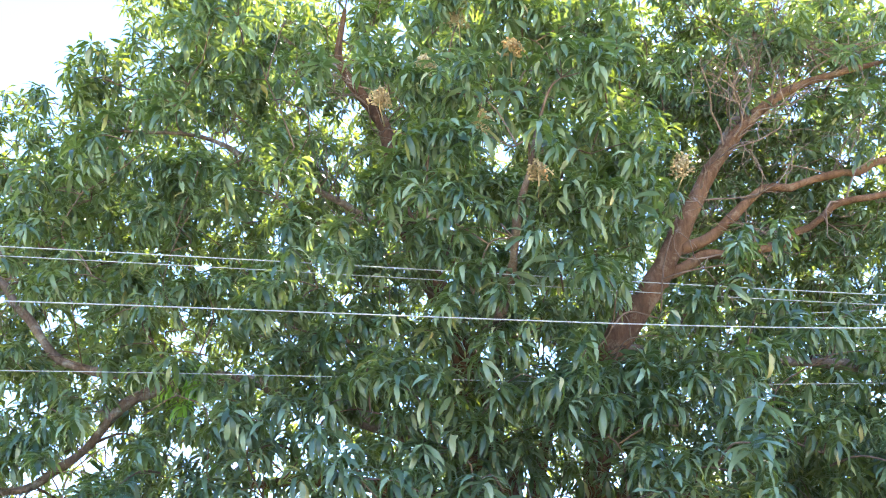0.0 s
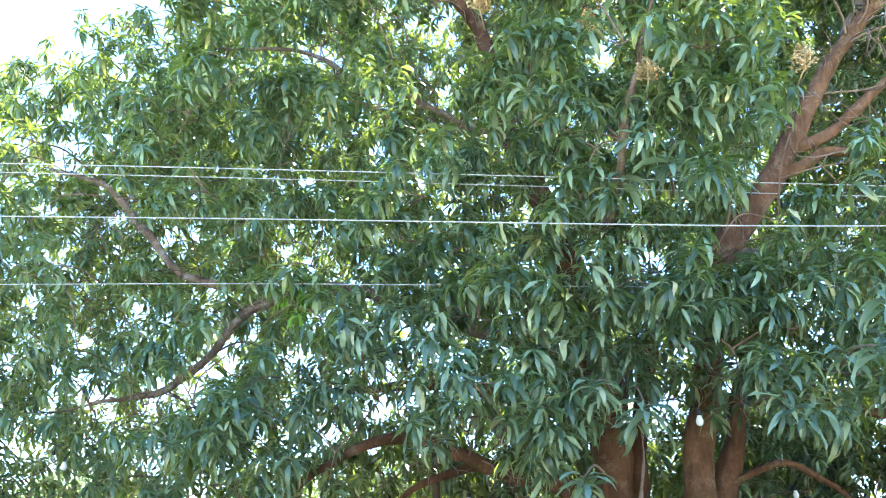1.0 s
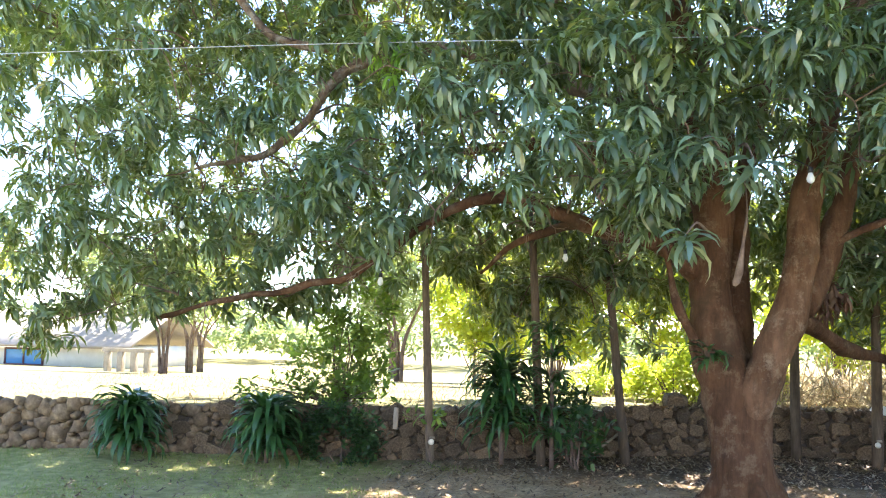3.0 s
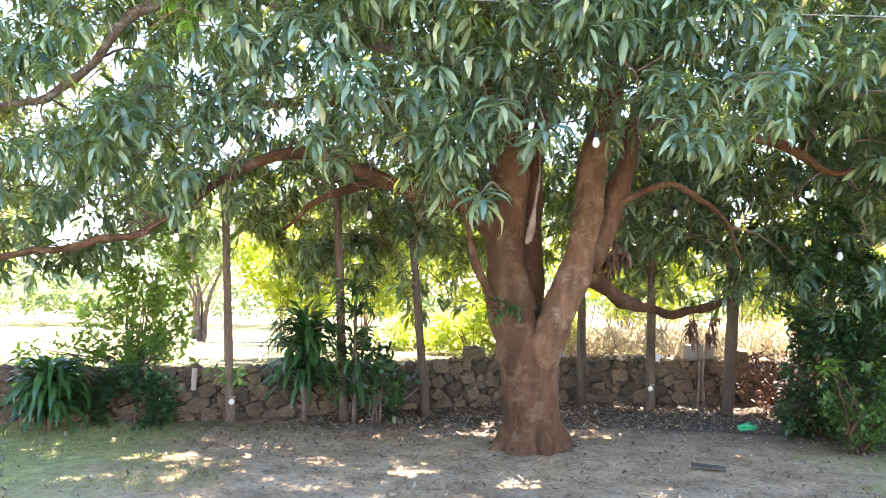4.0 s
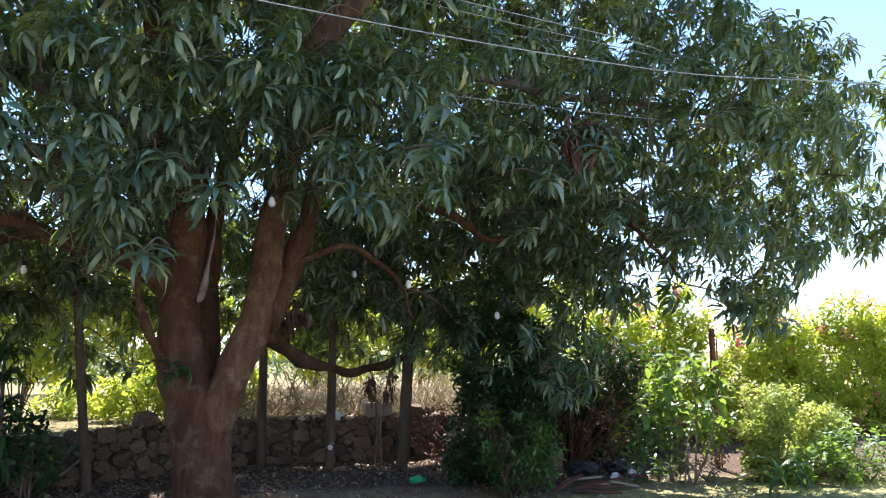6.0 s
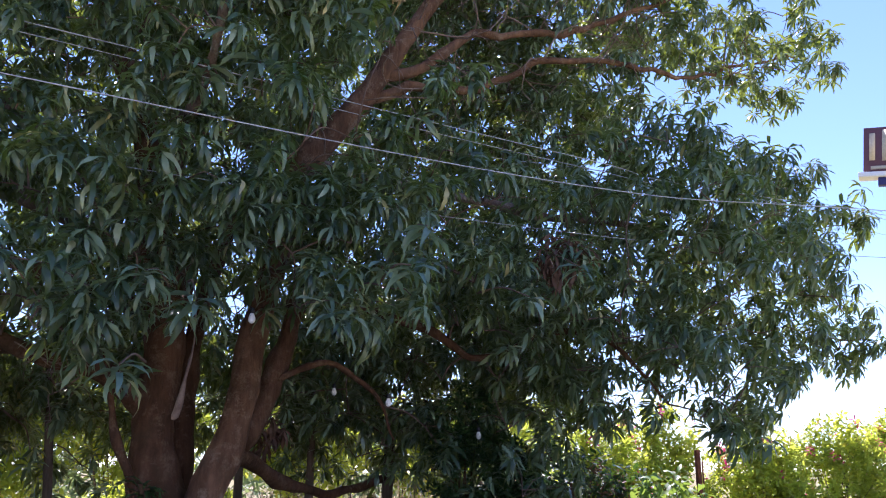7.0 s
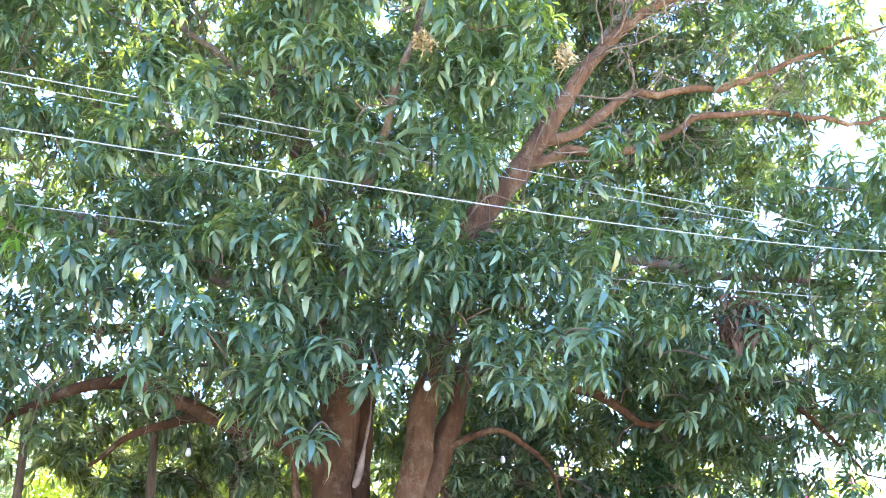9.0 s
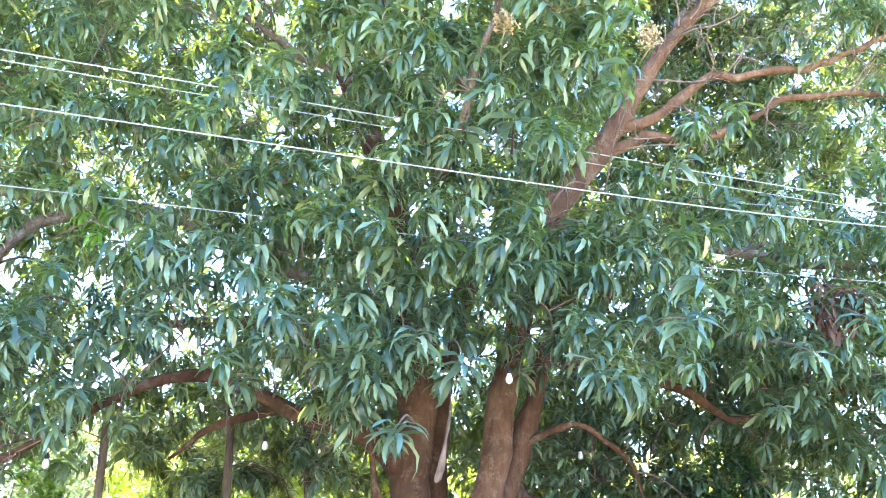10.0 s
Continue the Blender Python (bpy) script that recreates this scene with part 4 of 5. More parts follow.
def tangle(limb, lo, hi, lean, count, size, rad=0.011):
    """Bare forking twigs along a stretch of a limb."""
    s = Soup()
    base = spline(limb, 8)[:, :3]
    base = base[int(lo * len(base)):int(hi * len(base)) + 1]
    for k in range(count):
        p = base[rnd.randrange(len(base))]
        d = Vector([rnd.gauss(lean[i], 0.75) for i in range(3)]).normalized()
        stack = [(np.array(p), d, size * rnd.uniform(0.6, 1.2), rad * rnd.uniform(0.7, 1.2), 0)]
        while stack:
            q, d, ln, r, gen = stack.pop()
            pts = [q]
            for i in range(4):
                d = (d + Vector([rnd.gauss(0, 0.28) for _ in range(3)])).normalized()
                pts.append(pts[-1] + np.array(d) * ln / 4)
            tube(s, pts, np.linspace(r, r * 0.5, 5), 4, 0, 0, False)
            if gen < 2:
                for i in (2, 3, 4):
                    if rnd.random() < 0.75:
                        stack.append((pts[i], (d + Vector([rnd.gauss(0, 0.8) for _ in range(3)])).normalized(), ln * 0.6, r * 0.55, gen + 1))
    part("bare_branch", s, M_BARE, mango, "tangle of bare grey-brown twigs", "stuff")


tangle(BRANCHES["right stem"], 0.7, 0.97, (0.2, -0.7, 0.3), 22, 0.95, 0.016)
tangle(BRANCHES["steep right"], 0.1, 0.9, (0.1, -0.8, 0.0), 20, 0.95, 0.016)
tangle(TRUNK, 0.72, 0.95, (-0.4, -0.6, -0.2), 18, 0.9)
tangle(BRANCHES["side left"], 0.2, 0.8, (0.2, -0.6, 0.5), 10, 0.7)
tangle(BRANCHES["low left"], 0.2, 0.42, (0.1, -0.4, 0.2), 7, 0.45, 0.008)
tangle(BRANCHES["long right"], 0.5, 0.95, (0.2, 0.0, 0.3), 9, 0.6, 0.009)
tangle(BRANCHES["long right"], 0.12, 0.6, (0.2, -0.3, 0.4), 10, 0.75, 0.012)
tangle(BRANCHES["upper right"], 0.2, 0.85, (0.2, -0.3, 0.2), 12, 0.75, 0.012)
tangle(BRANCHES["low left"], 0.4, 0.95, (0.0, -0.1, 0.1), 12, 0.45, 0.009)
tangle(BRANCHES["dark left"], 0.5, 0.95, (-0.2, -0.1, 0.1), 10, 0.5, 0.01)
tangle(BRANCHES["upper left"], 0.5, 1.0, (-0.3, 0.0, 0.2), 8, 0.6, 0.009)

YOUNG = (-2.9, 7.1, 4.25)
dead_t = [rosette(rnd, True, 9, (0.14, 0.22), 0.2, (-1.2, -0.3), (0.2, 0.8)) for _ in range(3)]


def dead_cluster(c, r, n):
    s = Soup()
    scatter(s, dead_t, in_ball(rng, n, c, r), (0.8, 1.2), 0.4, n)
    part("dead_foliage", s, M_DEAD, mango, "withered red-brown leaves", "stuff")


dead_cluster((3.81, 7.15, 3.77), (0.3, 0.2, 0.22), 34)
dead_cluster((1.28, 9.8, 2.08), (0.18, 0.15, 0.28), 14)
dead_cluster((-1.2, 6.55, 4.6), (0.05, 0.05, 0.06), 1)
young = Soup()
scatter(young, near_t, in_ball(rng, 9, YOUNG, (0.2, 0.15, 0.22)), (0.6, 0.85), 0.35, 12)
part("young_foliage", young, M_YOUNG, mango, "bright green young leaves", "stuff")


# ---- posts ----
def post(a, b, r, label):
    a, b = np.array(a, dtype=float), np.array(b, dtype=float)
    t = empty("wooden_post", a, label, "post", "posts under the mango tree")
    s = Soup()
    t0 = np.linspace(-0.05, 1, 12)[:, None]
    ln = a + (b - a) * t0 + np.array([[0.018 * math.sin(3.1 * q + r * 90), 0.015 * math.cos(4 * q), 0] for q in t0[:, 0]])
    tube(s, ln, np.linspace(r * 1.12, r * 0.85, 12), 10, 0.12, r * 50)
    part("pole", s, M_POST, t)
    return t


p1 = post((-3.2, 9.5, 0.0), (-3.36, 9.5, 2.75), 0.052, "slim pale wooden post before the stone wall")
post((-1.94, 9.93, 0.02), (-2.11, 9.93, 3.1), 0.052, "dark wooden post wrapped by long-leaved plants")
post((-0.99, 10.45, 0.02), (-1.28, 10.45, 2.95), 0.054, "slim leaning wooden post near the stone wall")
post((1.07, 11.65, 0.04), (1.03, 11.65, 2.9), 0.058, "slim straight wooden post behind the mango trunk")
p5 = post((1.97, 11.4, 0.03), (1.96, 11.4, 2.75), 0.06, "dark straight wooden post with a small white fitting")
post((2.88, 11.1, 0.02), (3.04, 11.1, 2.4), 0.08, "thick wooden post propping a low mango limb")


def reflector(p, owner):
    s = Soup()
    tube(s, [(p[0], p[1] + 0.01, p[2]), (p[0], p[1] - 0.02, p[2])], [0.036, 0.032], 14)
    part("reflector", s, M_HOUSE, owner, "round cream fitting")
    s = Soup()
    box_into(s, (p[0] - 0.015, p[1] - 0.03, p[2] + 0.04), (p[0] + 0.045, p[1] - 0.005, p[2] + 0.066), None, 0.005)
    part("bracket", s, M_PLANK, owner)


reflector((-3.19, 9.44, 0.3), p1)
reflector((1.95, 11.33, 0.32), p5)

# ---- string bulbs ----
BULBS = [(0.77, 7.23, 2.92), (2.37, 8.63, 2.33), (3.61, 9.2, 2.02), (-1.56, 9.2, 2.46), (-3.4, 8.2, 2.13), (-5.78, 8.0, 2.77), (-6.7, 8.3, 2.45), (-7.17, 9.0, 1.9), (2.02, 10.0, 2.56), (-6.01, 8.1, 2.86), (-7.1, 8.8, 2.5)]
hold = np.vstack([nodes[:, :3], clumps])
bulb = empty("light_bulb", (0, 0, 0), "white globe light bulb hanging on a dark cord", "light bulb", "string lights in the tree")
s = Soup()
prof = [(-0.04, 0.004), (-0.036, 0.014), (-0.025, 0.027), (-0.006, 0.033), (0.012, 0.031), (0.032, 0.023), (0.05, 0.018)]
tube(s, [(0, 0, z) for z, r in prof], [r for z, r in prof], 14)
part("globe", s, M_GLOBE, bulb)
s = Soup()
tube(s, [(0, 0, 0.05), (0, 0, 0.06), (0, 0, 0.095), (0, 0, 0.1)], [0.02, 0.023, 0.021, 0.008], 12)
part("socket", s, M_CORD, bulb, "black socket")
for i, p in enumerate(BULBS):
    b = bulb if i == 0 else copy_thing(bulb, pose(*p))
    if i == 0:
        b.location = p
for i, p in enumerate(BULBS):
    q = hold[int(np.argmin(np.linalg.norm(hold - np.array(p), axis=1) + 3 * np.maximum(0, p[2] + 0.2 - hold[:, 2])))]
    s = Soup()
    top = np.array((p[0], p[1], p[2] + 0.098))
    tube(s, spline([top, (top + q) / 2 + np.array((0, 0, 0.05)), q], 4), np.full(9, 0.005), 5)
    cord = part("lamp_cord", s, M_CORD)
    tagged(cord, "thin black cord between a bulb and a branch", "cord", "cords of the string lights")


# ---- power cables over the lane side ----
def cable(pts, r):
    s = Soup()
    ln = spline(pts, 14)
    tube(s, ln, np.full(len(ln), r), 6)
    ob = part("power_cable", s, M_WIRE)
    tagged(ob, "pale grey overhead cable stretched before the mango tree", "cable", "overhead cables")


cable([(-17.9, 2.1, 4.85), (-3.86, 5.35, 4.85), (3.92, 7.22, 4.85), (7.6, 8.12, 4.98), (26.9, 12.5, 6.4)], 0.005)
cable([(-17.9, 2.15, 4.8), (-3.86, 5.4, 4.79), (3.92, 7.27, 4.77), (7.6, 8.17, 4.95), (26.9, 12.6, 6.2)], 0.004)
cable([(-12.8, 2.4, 3.92), (-3.12, 4.46, 3.92), (3.05, 5.68, 3.92), (7.12, 6.4, 4.29), (19.2, 8.5, 5.6)], 0.0045)
cable([(-13.6, 4.59, 4.07), (-4.08, 6.07, 4.07), (2.98, 7.16, 4.0), (8.6, 7.9, 4.26), (20.4, 9.4, 5.26)], 0.004)
cable([(3.0, 8.0, 5.05), (7.0, 9.0, 5.4), (11.9, 10.5, 5.5), (24, 14.0, 6.2)], 0.004)


# ---- shrubs and strap-leaved plants ----
def small_leaf(r, n, length, ratio=0.4):
    return rosette(r, False, n, length, ratio, (-0.4, 0.9), (0.2, 1.0))


T_SMALL = [small_leaf(rnd, 7, (0.05, 0.09), 0.45) for _ in range(6)]
T_MID = [small_leaf(rnd, 7, (0.08, 0.15), 0.36) for _ in range(6)]
T_BIG = [rosette(rnd, True, 7, (0.16, 0.26), 0.33, (-0.4, 0.6), (0.4, 1.2)) for _ in range(5)]
T_FAR = [small_leaf(rnd, 6, (0.2, 0.36), 0.4) for _ in range(5)]
T_HAZE = [small_leaf(rnd, 7, (0.1, 0.19), 0.28) for _ in range(5)]


def bush(name, label, category, balls, templates, material, density, stems=5, base=None, bark=M_TWIG, group="", sc=(0.8, 1.3), extra=None):
    """balls: (centre, radii) clumps of one plant."""
    c0 = np.array(balls[0][0], dtype=float)
    bx, by = base if base else (c0[0], c0[1])
    gz = float(ground_z(bx, by))
    t = empty(name, (bx, by, gz), label, category, group)
    s, st = Soup(), Soup()
    for c, r in balls:
        vol = r[0] * r[1] * r[2]
        n = max(8, int(density * vol ** 0.8))
        pts = in_ball(rng, n, c, r, 0.15)
        lump = np.array([noise.noise(Vector(p * 2.2)) for p in pts])
        pts = pts[lump > -0.22]
        low = ground_z(pts[:, 0], pts[:, 1]) + 0.06
        pts = pts[pts[:, 2] > low]
        scatter(s, templates, pts, sc, 0.6, int(abs(c[0]) * 100) + n)
        for k in range(stems):
            e = in_ball(rng, 1, c, np.array(r) * 0.8)[0]
            a = np.array((bx + rnd.gauss(0, 0.06), by + rnd.gauss(0, 0.06), gz - 0.03))
            ln = spline([a, (a + e) / 2 + np.array((rnd.gauss(0, 0.08), rnd.gauss(0, 0.08), 0.05)), e], 4)
            tube(st, ln, np.linspace(0.012 + 0.006 * r[2], 0.004, len(ln)), 5)
    part("stem", st, bark, t, "", "stuff")
    part("foliage", s, material, t, "", "stuff")
    if extra:
        pts = np.vstack([in_ball(rng, extra[1], c, np.array(r) * 1.03, 0.85) for c, r in balls])
        s = Soup()
        scatter(s, T_SMALL, pts, (0.9, 1.5), 0.8, 77)
        part("blossom", s, extra[0], t, "bright pink blossoms", "stuff")
    return t


def strap_plant(base, count, length, width, heads, label, up=(0.5, 1.35)):
    """heads: heights of leaf whorls on one stem."""
    t = empty("strap_leaf_plant", base, label, "plant", "strap-leaved plants")
    if max(heads) > 0.1:
        s = Soup()
        tube(s, [(base[0], base[1], base[2] - 0.03), (base[0], base[1], base[2] + max(heads))], [0.03, 0.02], 7)
        part("stem", s, M_TWIG, t)
    ms = []
    for k in range(5):
        v, f3, f4 = leaf_geo(length * (0.8 + 0.1 * k), width, 0.0, 1.1 + 0.4 * k, True, 0.35, 0.1, k)
        me = np_mesh("leaf", v, [f3, f4])
        me.materials.append(M_STRAP)
        ms.append(me)
    for h in heads:
        for i in range(count):
            f = i / count
            lf = new("leaf", ms[rnd.randrange(5)])
            lf.parent = t
            lf.matrix_basis = pose(rnd.gauss(0, 0.03), rnd.gauss(0, 0.03), h + rnd.uniform(0, 0.16), 0, 0, math.degrees(2.4 * i) + rnd.uniform(-25, 25)) @ pose(0, 0, 0, 0, -math.degrees(up[0] + (up[1] - up[0]) * f), 0) @ Matrix.Scale(rnd.uniform(0.8, 1.15), 4)
    return t


strap_plant((-6.7, 8.45, 0.0), 64, 0.52, 0.07, (0.14, 0.28, 0.42, 0.52), "round clump of long glossy strap leaves by the stone wall")
strap_plant((-5.0, 8.75, 0.0), 60, 0.52, 0.07, (0.14, 0.28, 0.42, 0.52), "dense dark clump of strap leaves at the wall foot")
strap_plant((-2.4, 9.72, 0.0), 52, 0.6, 0.055, (0.42, 0.58, 0.74, 0.9, 1.06), "tall dark strap-leaved plant beside a post")
strap_plant((-1.8, 9.75, 0.0), 26, 0.4, 0.05, (0.35, 0.55, 0.75, 0.95, 1.25, 1.5), "strap-leaved plant climbing along a dark post")
strap_plant((6.6, 8.05, 0.0), 18, 0.5, 0.05, (0.05,), "small upright light green strap-leaved plant", (0.9, 1.45))
strap_plant((-0.03, 8.26, 1.32), 26, 0.27, 0.036, (0.03,), "small tuft of strap leaves growing on the trunk", (0.1, 1.1))

bush("vine_shrub", "leafy yellow-green shrub hanging over the stone wall", "shrub", [((-4.6, 9.95, 1.25), (0.75, 0.5, 0.75)), ((-4.5, 10.2, 1.95), (0.65, 0.5, 0.6)), ((-4.2, 9.75, 0.75), (0.6, 0.4, 0.4)), ((-5.3, 9.5, 0.85), (0.55, 0.4, 0.35))], T_MID, M_FRESH, 800, 7)
bush("wall_creeper", "dark small-leaved creeper covering the stones", "creeper", [((-4.25, 9.12, 0.38), (0.55, 0.22, 0.4))], T_SMALL, M_VINE, 4200, 2)
bush("wall_seedling", "light green seedling in the wall joints", "plant", [((-3.25, 9.45, 0.62), (0.28, 0.12, 0.12))], T_MID, M_FRESH, 700, 1)
bush("post_shrub", "low leafy plant beside the dark post", "shrub", [((-1.55, 9.85, 0.55), (0.38, 0.3, 0.5))], T_MID, M_VINE, 900, 5)
bush("hanging_thicket", "dark vine-covered thicket reaching up into the mango crown", "thicket", [((3.55, 9.7, 0.7), (0.42, 0.4, 0.75)), ((3.6, 9.55, 1.8), (0.55, 0.45, 0.95)), ((4.15, 9.6, 1.2), (0.4, 0.45, 0.9)), ((3.4, 9.5, 0.3), (0.4, 0.4, 0.3))], T_SMALL, M_VINE, 3000, 6, bark=M_BARK)
bush("fresh_shrub", "round green shrub before a dark thicket", "shrub", [((3.65, 8.75, 0.5), (0.42, 0.32, 0.45)), ((3.9, 8.9, 0.45), (0.4, 0.3, 0.42))], T_SMALL, M_MIDGREEN, 2500, 1, bark=M_BARK)
bush("bright_sprig", "light green sprig catching the sun before the thicket", "shrub", [((3.3, 8.6, 0.85), (0.16, 0.12, 0.14)), ((3.42, 8.58, 0.62), (0.14, 0.1, 0.14)), ((3.65, 8.48, 0.5), (0.16, 0.1, 0.08))], T_SMALL, M_FRESH, 2600, 2, (3.5, 8.7), M_BARK)
bush("broadleaf_sapling", "young sapling with broad hanging sunlit leaves", "sapling", [((6.2, 9.31, 1.26), (0.52, 0.40, 0.52)), ((5.75, 9.20, 0.85), (0.29, 0.29, 0.25)), ((6.5, 9.31, 0.72), (0.36, 0.3, 0.28))], T_BIG, M_FRESH, 230, 2, (5.98, 8.91), M_BARE)
bush("sapling_shrub", "low dark green shrub at the sapling foot", "shrub", [((5.69, 9.20, 0.28), (0.34, 0.29, 0.40))], T_MID, M_MIDGREEN, 900, 3, (5.75, 9.08))
bush("dry_shrub", "half dry brown-leaved shrub beside the sapling", "shrub", [((6.32, 9.08, 0.16), (0.40, 0.29, 0.40))], T_SMALL, M_STRAW, 900, 7, (6.27, 8.97), M_BARE)
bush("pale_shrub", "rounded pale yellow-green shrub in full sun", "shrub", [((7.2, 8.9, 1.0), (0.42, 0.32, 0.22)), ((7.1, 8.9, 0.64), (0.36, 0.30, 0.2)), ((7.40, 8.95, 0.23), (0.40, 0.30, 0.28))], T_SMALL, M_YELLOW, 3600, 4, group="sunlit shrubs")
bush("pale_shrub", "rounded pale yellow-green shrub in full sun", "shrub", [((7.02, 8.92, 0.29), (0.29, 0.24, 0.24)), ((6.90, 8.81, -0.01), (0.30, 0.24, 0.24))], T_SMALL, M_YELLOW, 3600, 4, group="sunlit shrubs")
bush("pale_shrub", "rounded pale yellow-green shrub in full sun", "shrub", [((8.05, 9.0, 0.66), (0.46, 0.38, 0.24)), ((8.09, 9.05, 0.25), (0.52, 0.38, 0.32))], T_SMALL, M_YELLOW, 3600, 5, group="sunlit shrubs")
bush("low_shrub", "low leafy shrub along the grass edge", "shrub", [((8.0, 8.4, 0.3), (0.8, 0.4, 0.4)), ((7.2, 8.2, 0.25), (0.5, 0.3, 0.3))], T_SMALL, M_FRESH, 1500, 6)
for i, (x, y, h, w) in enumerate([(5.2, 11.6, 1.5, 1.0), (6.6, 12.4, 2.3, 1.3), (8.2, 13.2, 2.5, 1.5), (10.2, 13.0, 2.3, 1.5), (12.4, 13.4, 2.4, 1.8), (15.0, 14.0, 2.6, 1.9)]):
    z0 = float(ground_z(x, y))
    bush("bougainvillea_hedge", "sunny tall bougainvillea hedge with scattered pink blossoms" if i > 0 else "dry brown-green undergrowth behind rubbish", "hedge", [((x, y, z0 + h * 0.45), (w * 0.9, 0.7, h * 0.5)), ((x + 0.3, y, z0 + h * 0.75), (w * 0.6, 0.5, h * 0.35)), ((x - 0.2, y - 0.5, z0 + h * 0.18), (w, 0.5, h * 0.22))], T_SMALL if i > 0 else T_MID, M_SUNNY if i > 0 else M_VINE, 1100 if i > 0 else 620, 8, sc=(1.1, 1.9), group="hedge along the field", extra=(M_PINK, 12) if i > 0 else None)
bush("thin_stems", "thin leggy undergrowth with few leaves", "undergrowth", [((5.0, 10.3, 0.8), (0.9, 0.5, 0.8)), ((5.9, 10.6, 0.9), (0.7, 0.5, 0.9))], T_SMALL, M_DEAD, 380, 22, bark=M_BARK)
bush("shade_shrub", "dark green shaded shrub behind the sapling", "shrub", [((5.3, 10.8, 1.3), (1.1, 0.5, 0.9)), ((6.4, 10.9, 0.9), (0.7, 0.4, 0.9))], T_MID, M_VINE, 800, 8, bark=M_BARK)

stalks = empty("dry_stalks", (2.67, 11.6, 0.03), "two thin dry stalks with withered hanging leaves before the wall", "dead plant")
for dx, tx in ((-0.05, 2.58), (0.05, 2.84)):
    s = Soup()
    ln = spline([(2.67 + dx, 11.6, -0.02), (2.68 + dx * 0.5, 11.58, 0.6), (tx, 11.6, 1.35)], 5)
    tube(s, ln, np.linspace(0.022, 0.01, len(ln)), 6)
    part("stem", s, M_BARE, stalks)
    s = Soup()
    scatter(s, dead_t, in_ball(rng, 9, (tx, 11.58, 1.2), (0.1, 0.1, 0.25)), (0.6, 0.9), 0.4, 5 + int(tx * 10))
    part("withered_leaves", s, M_DEAD, stalks, "withered brown leaves", "stuff")

# Dark dead-leaved bush, added to stand in for shade on wall and earth.
bush("dry_bramble", "dark dead-leaved bush added to darken the wall", "bramble", [((3.55, 11.2, 0.45), (0.5, 0.3, 0.5)), ((4.1, 11.3, 0.7), (0.4, 0.3, 0.6))], T_SMALL, M_DEAD, 900, 14, bark=M_BARK)

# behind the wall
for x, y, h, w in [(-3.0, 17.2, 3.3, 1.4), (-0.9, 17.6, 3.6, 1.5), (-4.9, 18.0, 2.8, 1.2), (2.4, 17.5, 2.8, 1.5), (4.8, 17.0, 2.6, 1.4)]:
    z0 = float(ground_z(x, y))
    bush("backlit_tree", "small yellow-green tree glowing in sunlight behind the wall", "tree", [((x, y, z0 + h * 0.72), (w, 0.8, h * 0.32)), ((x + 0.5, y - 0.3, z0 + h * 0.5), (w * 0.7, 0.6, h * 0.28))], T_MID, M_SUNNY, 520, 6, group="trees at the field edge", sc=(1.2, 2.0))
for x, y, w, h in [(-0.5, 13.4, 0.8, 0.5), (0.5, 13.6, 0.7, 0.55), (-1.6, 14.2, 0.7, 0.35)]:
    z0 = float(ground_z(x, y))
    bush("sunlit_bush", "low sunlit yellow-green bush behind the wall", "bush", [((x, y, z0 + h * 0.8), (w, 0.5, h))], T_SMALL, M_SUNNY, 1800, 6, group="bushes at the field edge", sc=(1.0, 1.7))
straw = Soup()
blade = []
for k in range(6):
    ln = 0.6 + 0.12 * k
    v, f3, f4 = leaf_geo(ln, 0.012, 1.35, 0.8 + 0.4 * k, False, 0, 0.8, k)
    blade.append((v, f3, f4))
pts = np.stack([rng.uniform(0.75, 4.9, 2600), rng.uniform(12.6, 14.2, 2600), np.zeros(2600)], -1)
pts[:, 2] = ground_z(pts[:, 0], pts[:, 1])
scatter(straw, blade, pts, (0.5, 1.35), 0.8, 9)
tagged(part("dry_weeds", straw, M_STRAW), "tall tangled straw-coloured dry weeds behind the wall", "weeds", "", "stuff")


# ---- field, far trees, house, fence, sign ----
def far_tree(x, y, h, w, material, label, lean=0.0, dens=260, leaves=T_FAR):
    z0 = float(ground_z(x, y))
    t = empty("field_tree", (x, y, z0), label, "tree", "trees beyond the field")
    s = Soup()
    lf = Soup()
    for k in range(5):
        a = 2.4 * k + x
        e = np.array((x + lean + math.cos(a) * w * 0.6, y + math.sin(a) * w * 0.4, z0 + h * rnd.uniform(0.6, 0.85)))
        ln = spline([(x + 0.1 * math.cos(a), y, z0 - 0.05), (x + 0.3 * math.cos(a), y, z0 + h * 0.3), e], 5)
        tube(s, ln, np.linspace(0.036 * h / 3, 0.014, len(ln)), 7, 0.15)
    part("trunk", s, M_TWIG, t, "", "stuff")
    for k in range(9):
        a = rnd.uniform(0, 6.28)
        c = (x + lean + math.cos(a) * w * rnd.uniform(0.1, 0.75), y + math.sin(a) * w * 0.5, z0 + h * rnd.uniform(0.45, 0.92))
        r = w * rnd.uniform(0.28, 0.45)
        scatter(lf, leaves, in_ball(rng, int(dens * 0.25), c, (r, r, r * 0.75), 0.2), (0.7, 1.2), 0.7, k + int(abs(x) * 10))
    part("crown", lf, material, t, "", "stuff")
    return t


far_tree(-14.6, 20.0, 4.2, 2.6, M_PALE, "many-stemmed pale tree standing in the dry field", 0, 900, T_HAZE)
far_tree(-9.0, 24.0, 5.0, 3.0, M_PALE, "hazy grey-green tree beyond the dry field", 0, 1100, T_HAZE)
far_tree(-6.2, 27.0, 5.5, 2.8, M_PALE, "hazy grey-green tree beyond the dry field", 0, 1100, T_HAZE)
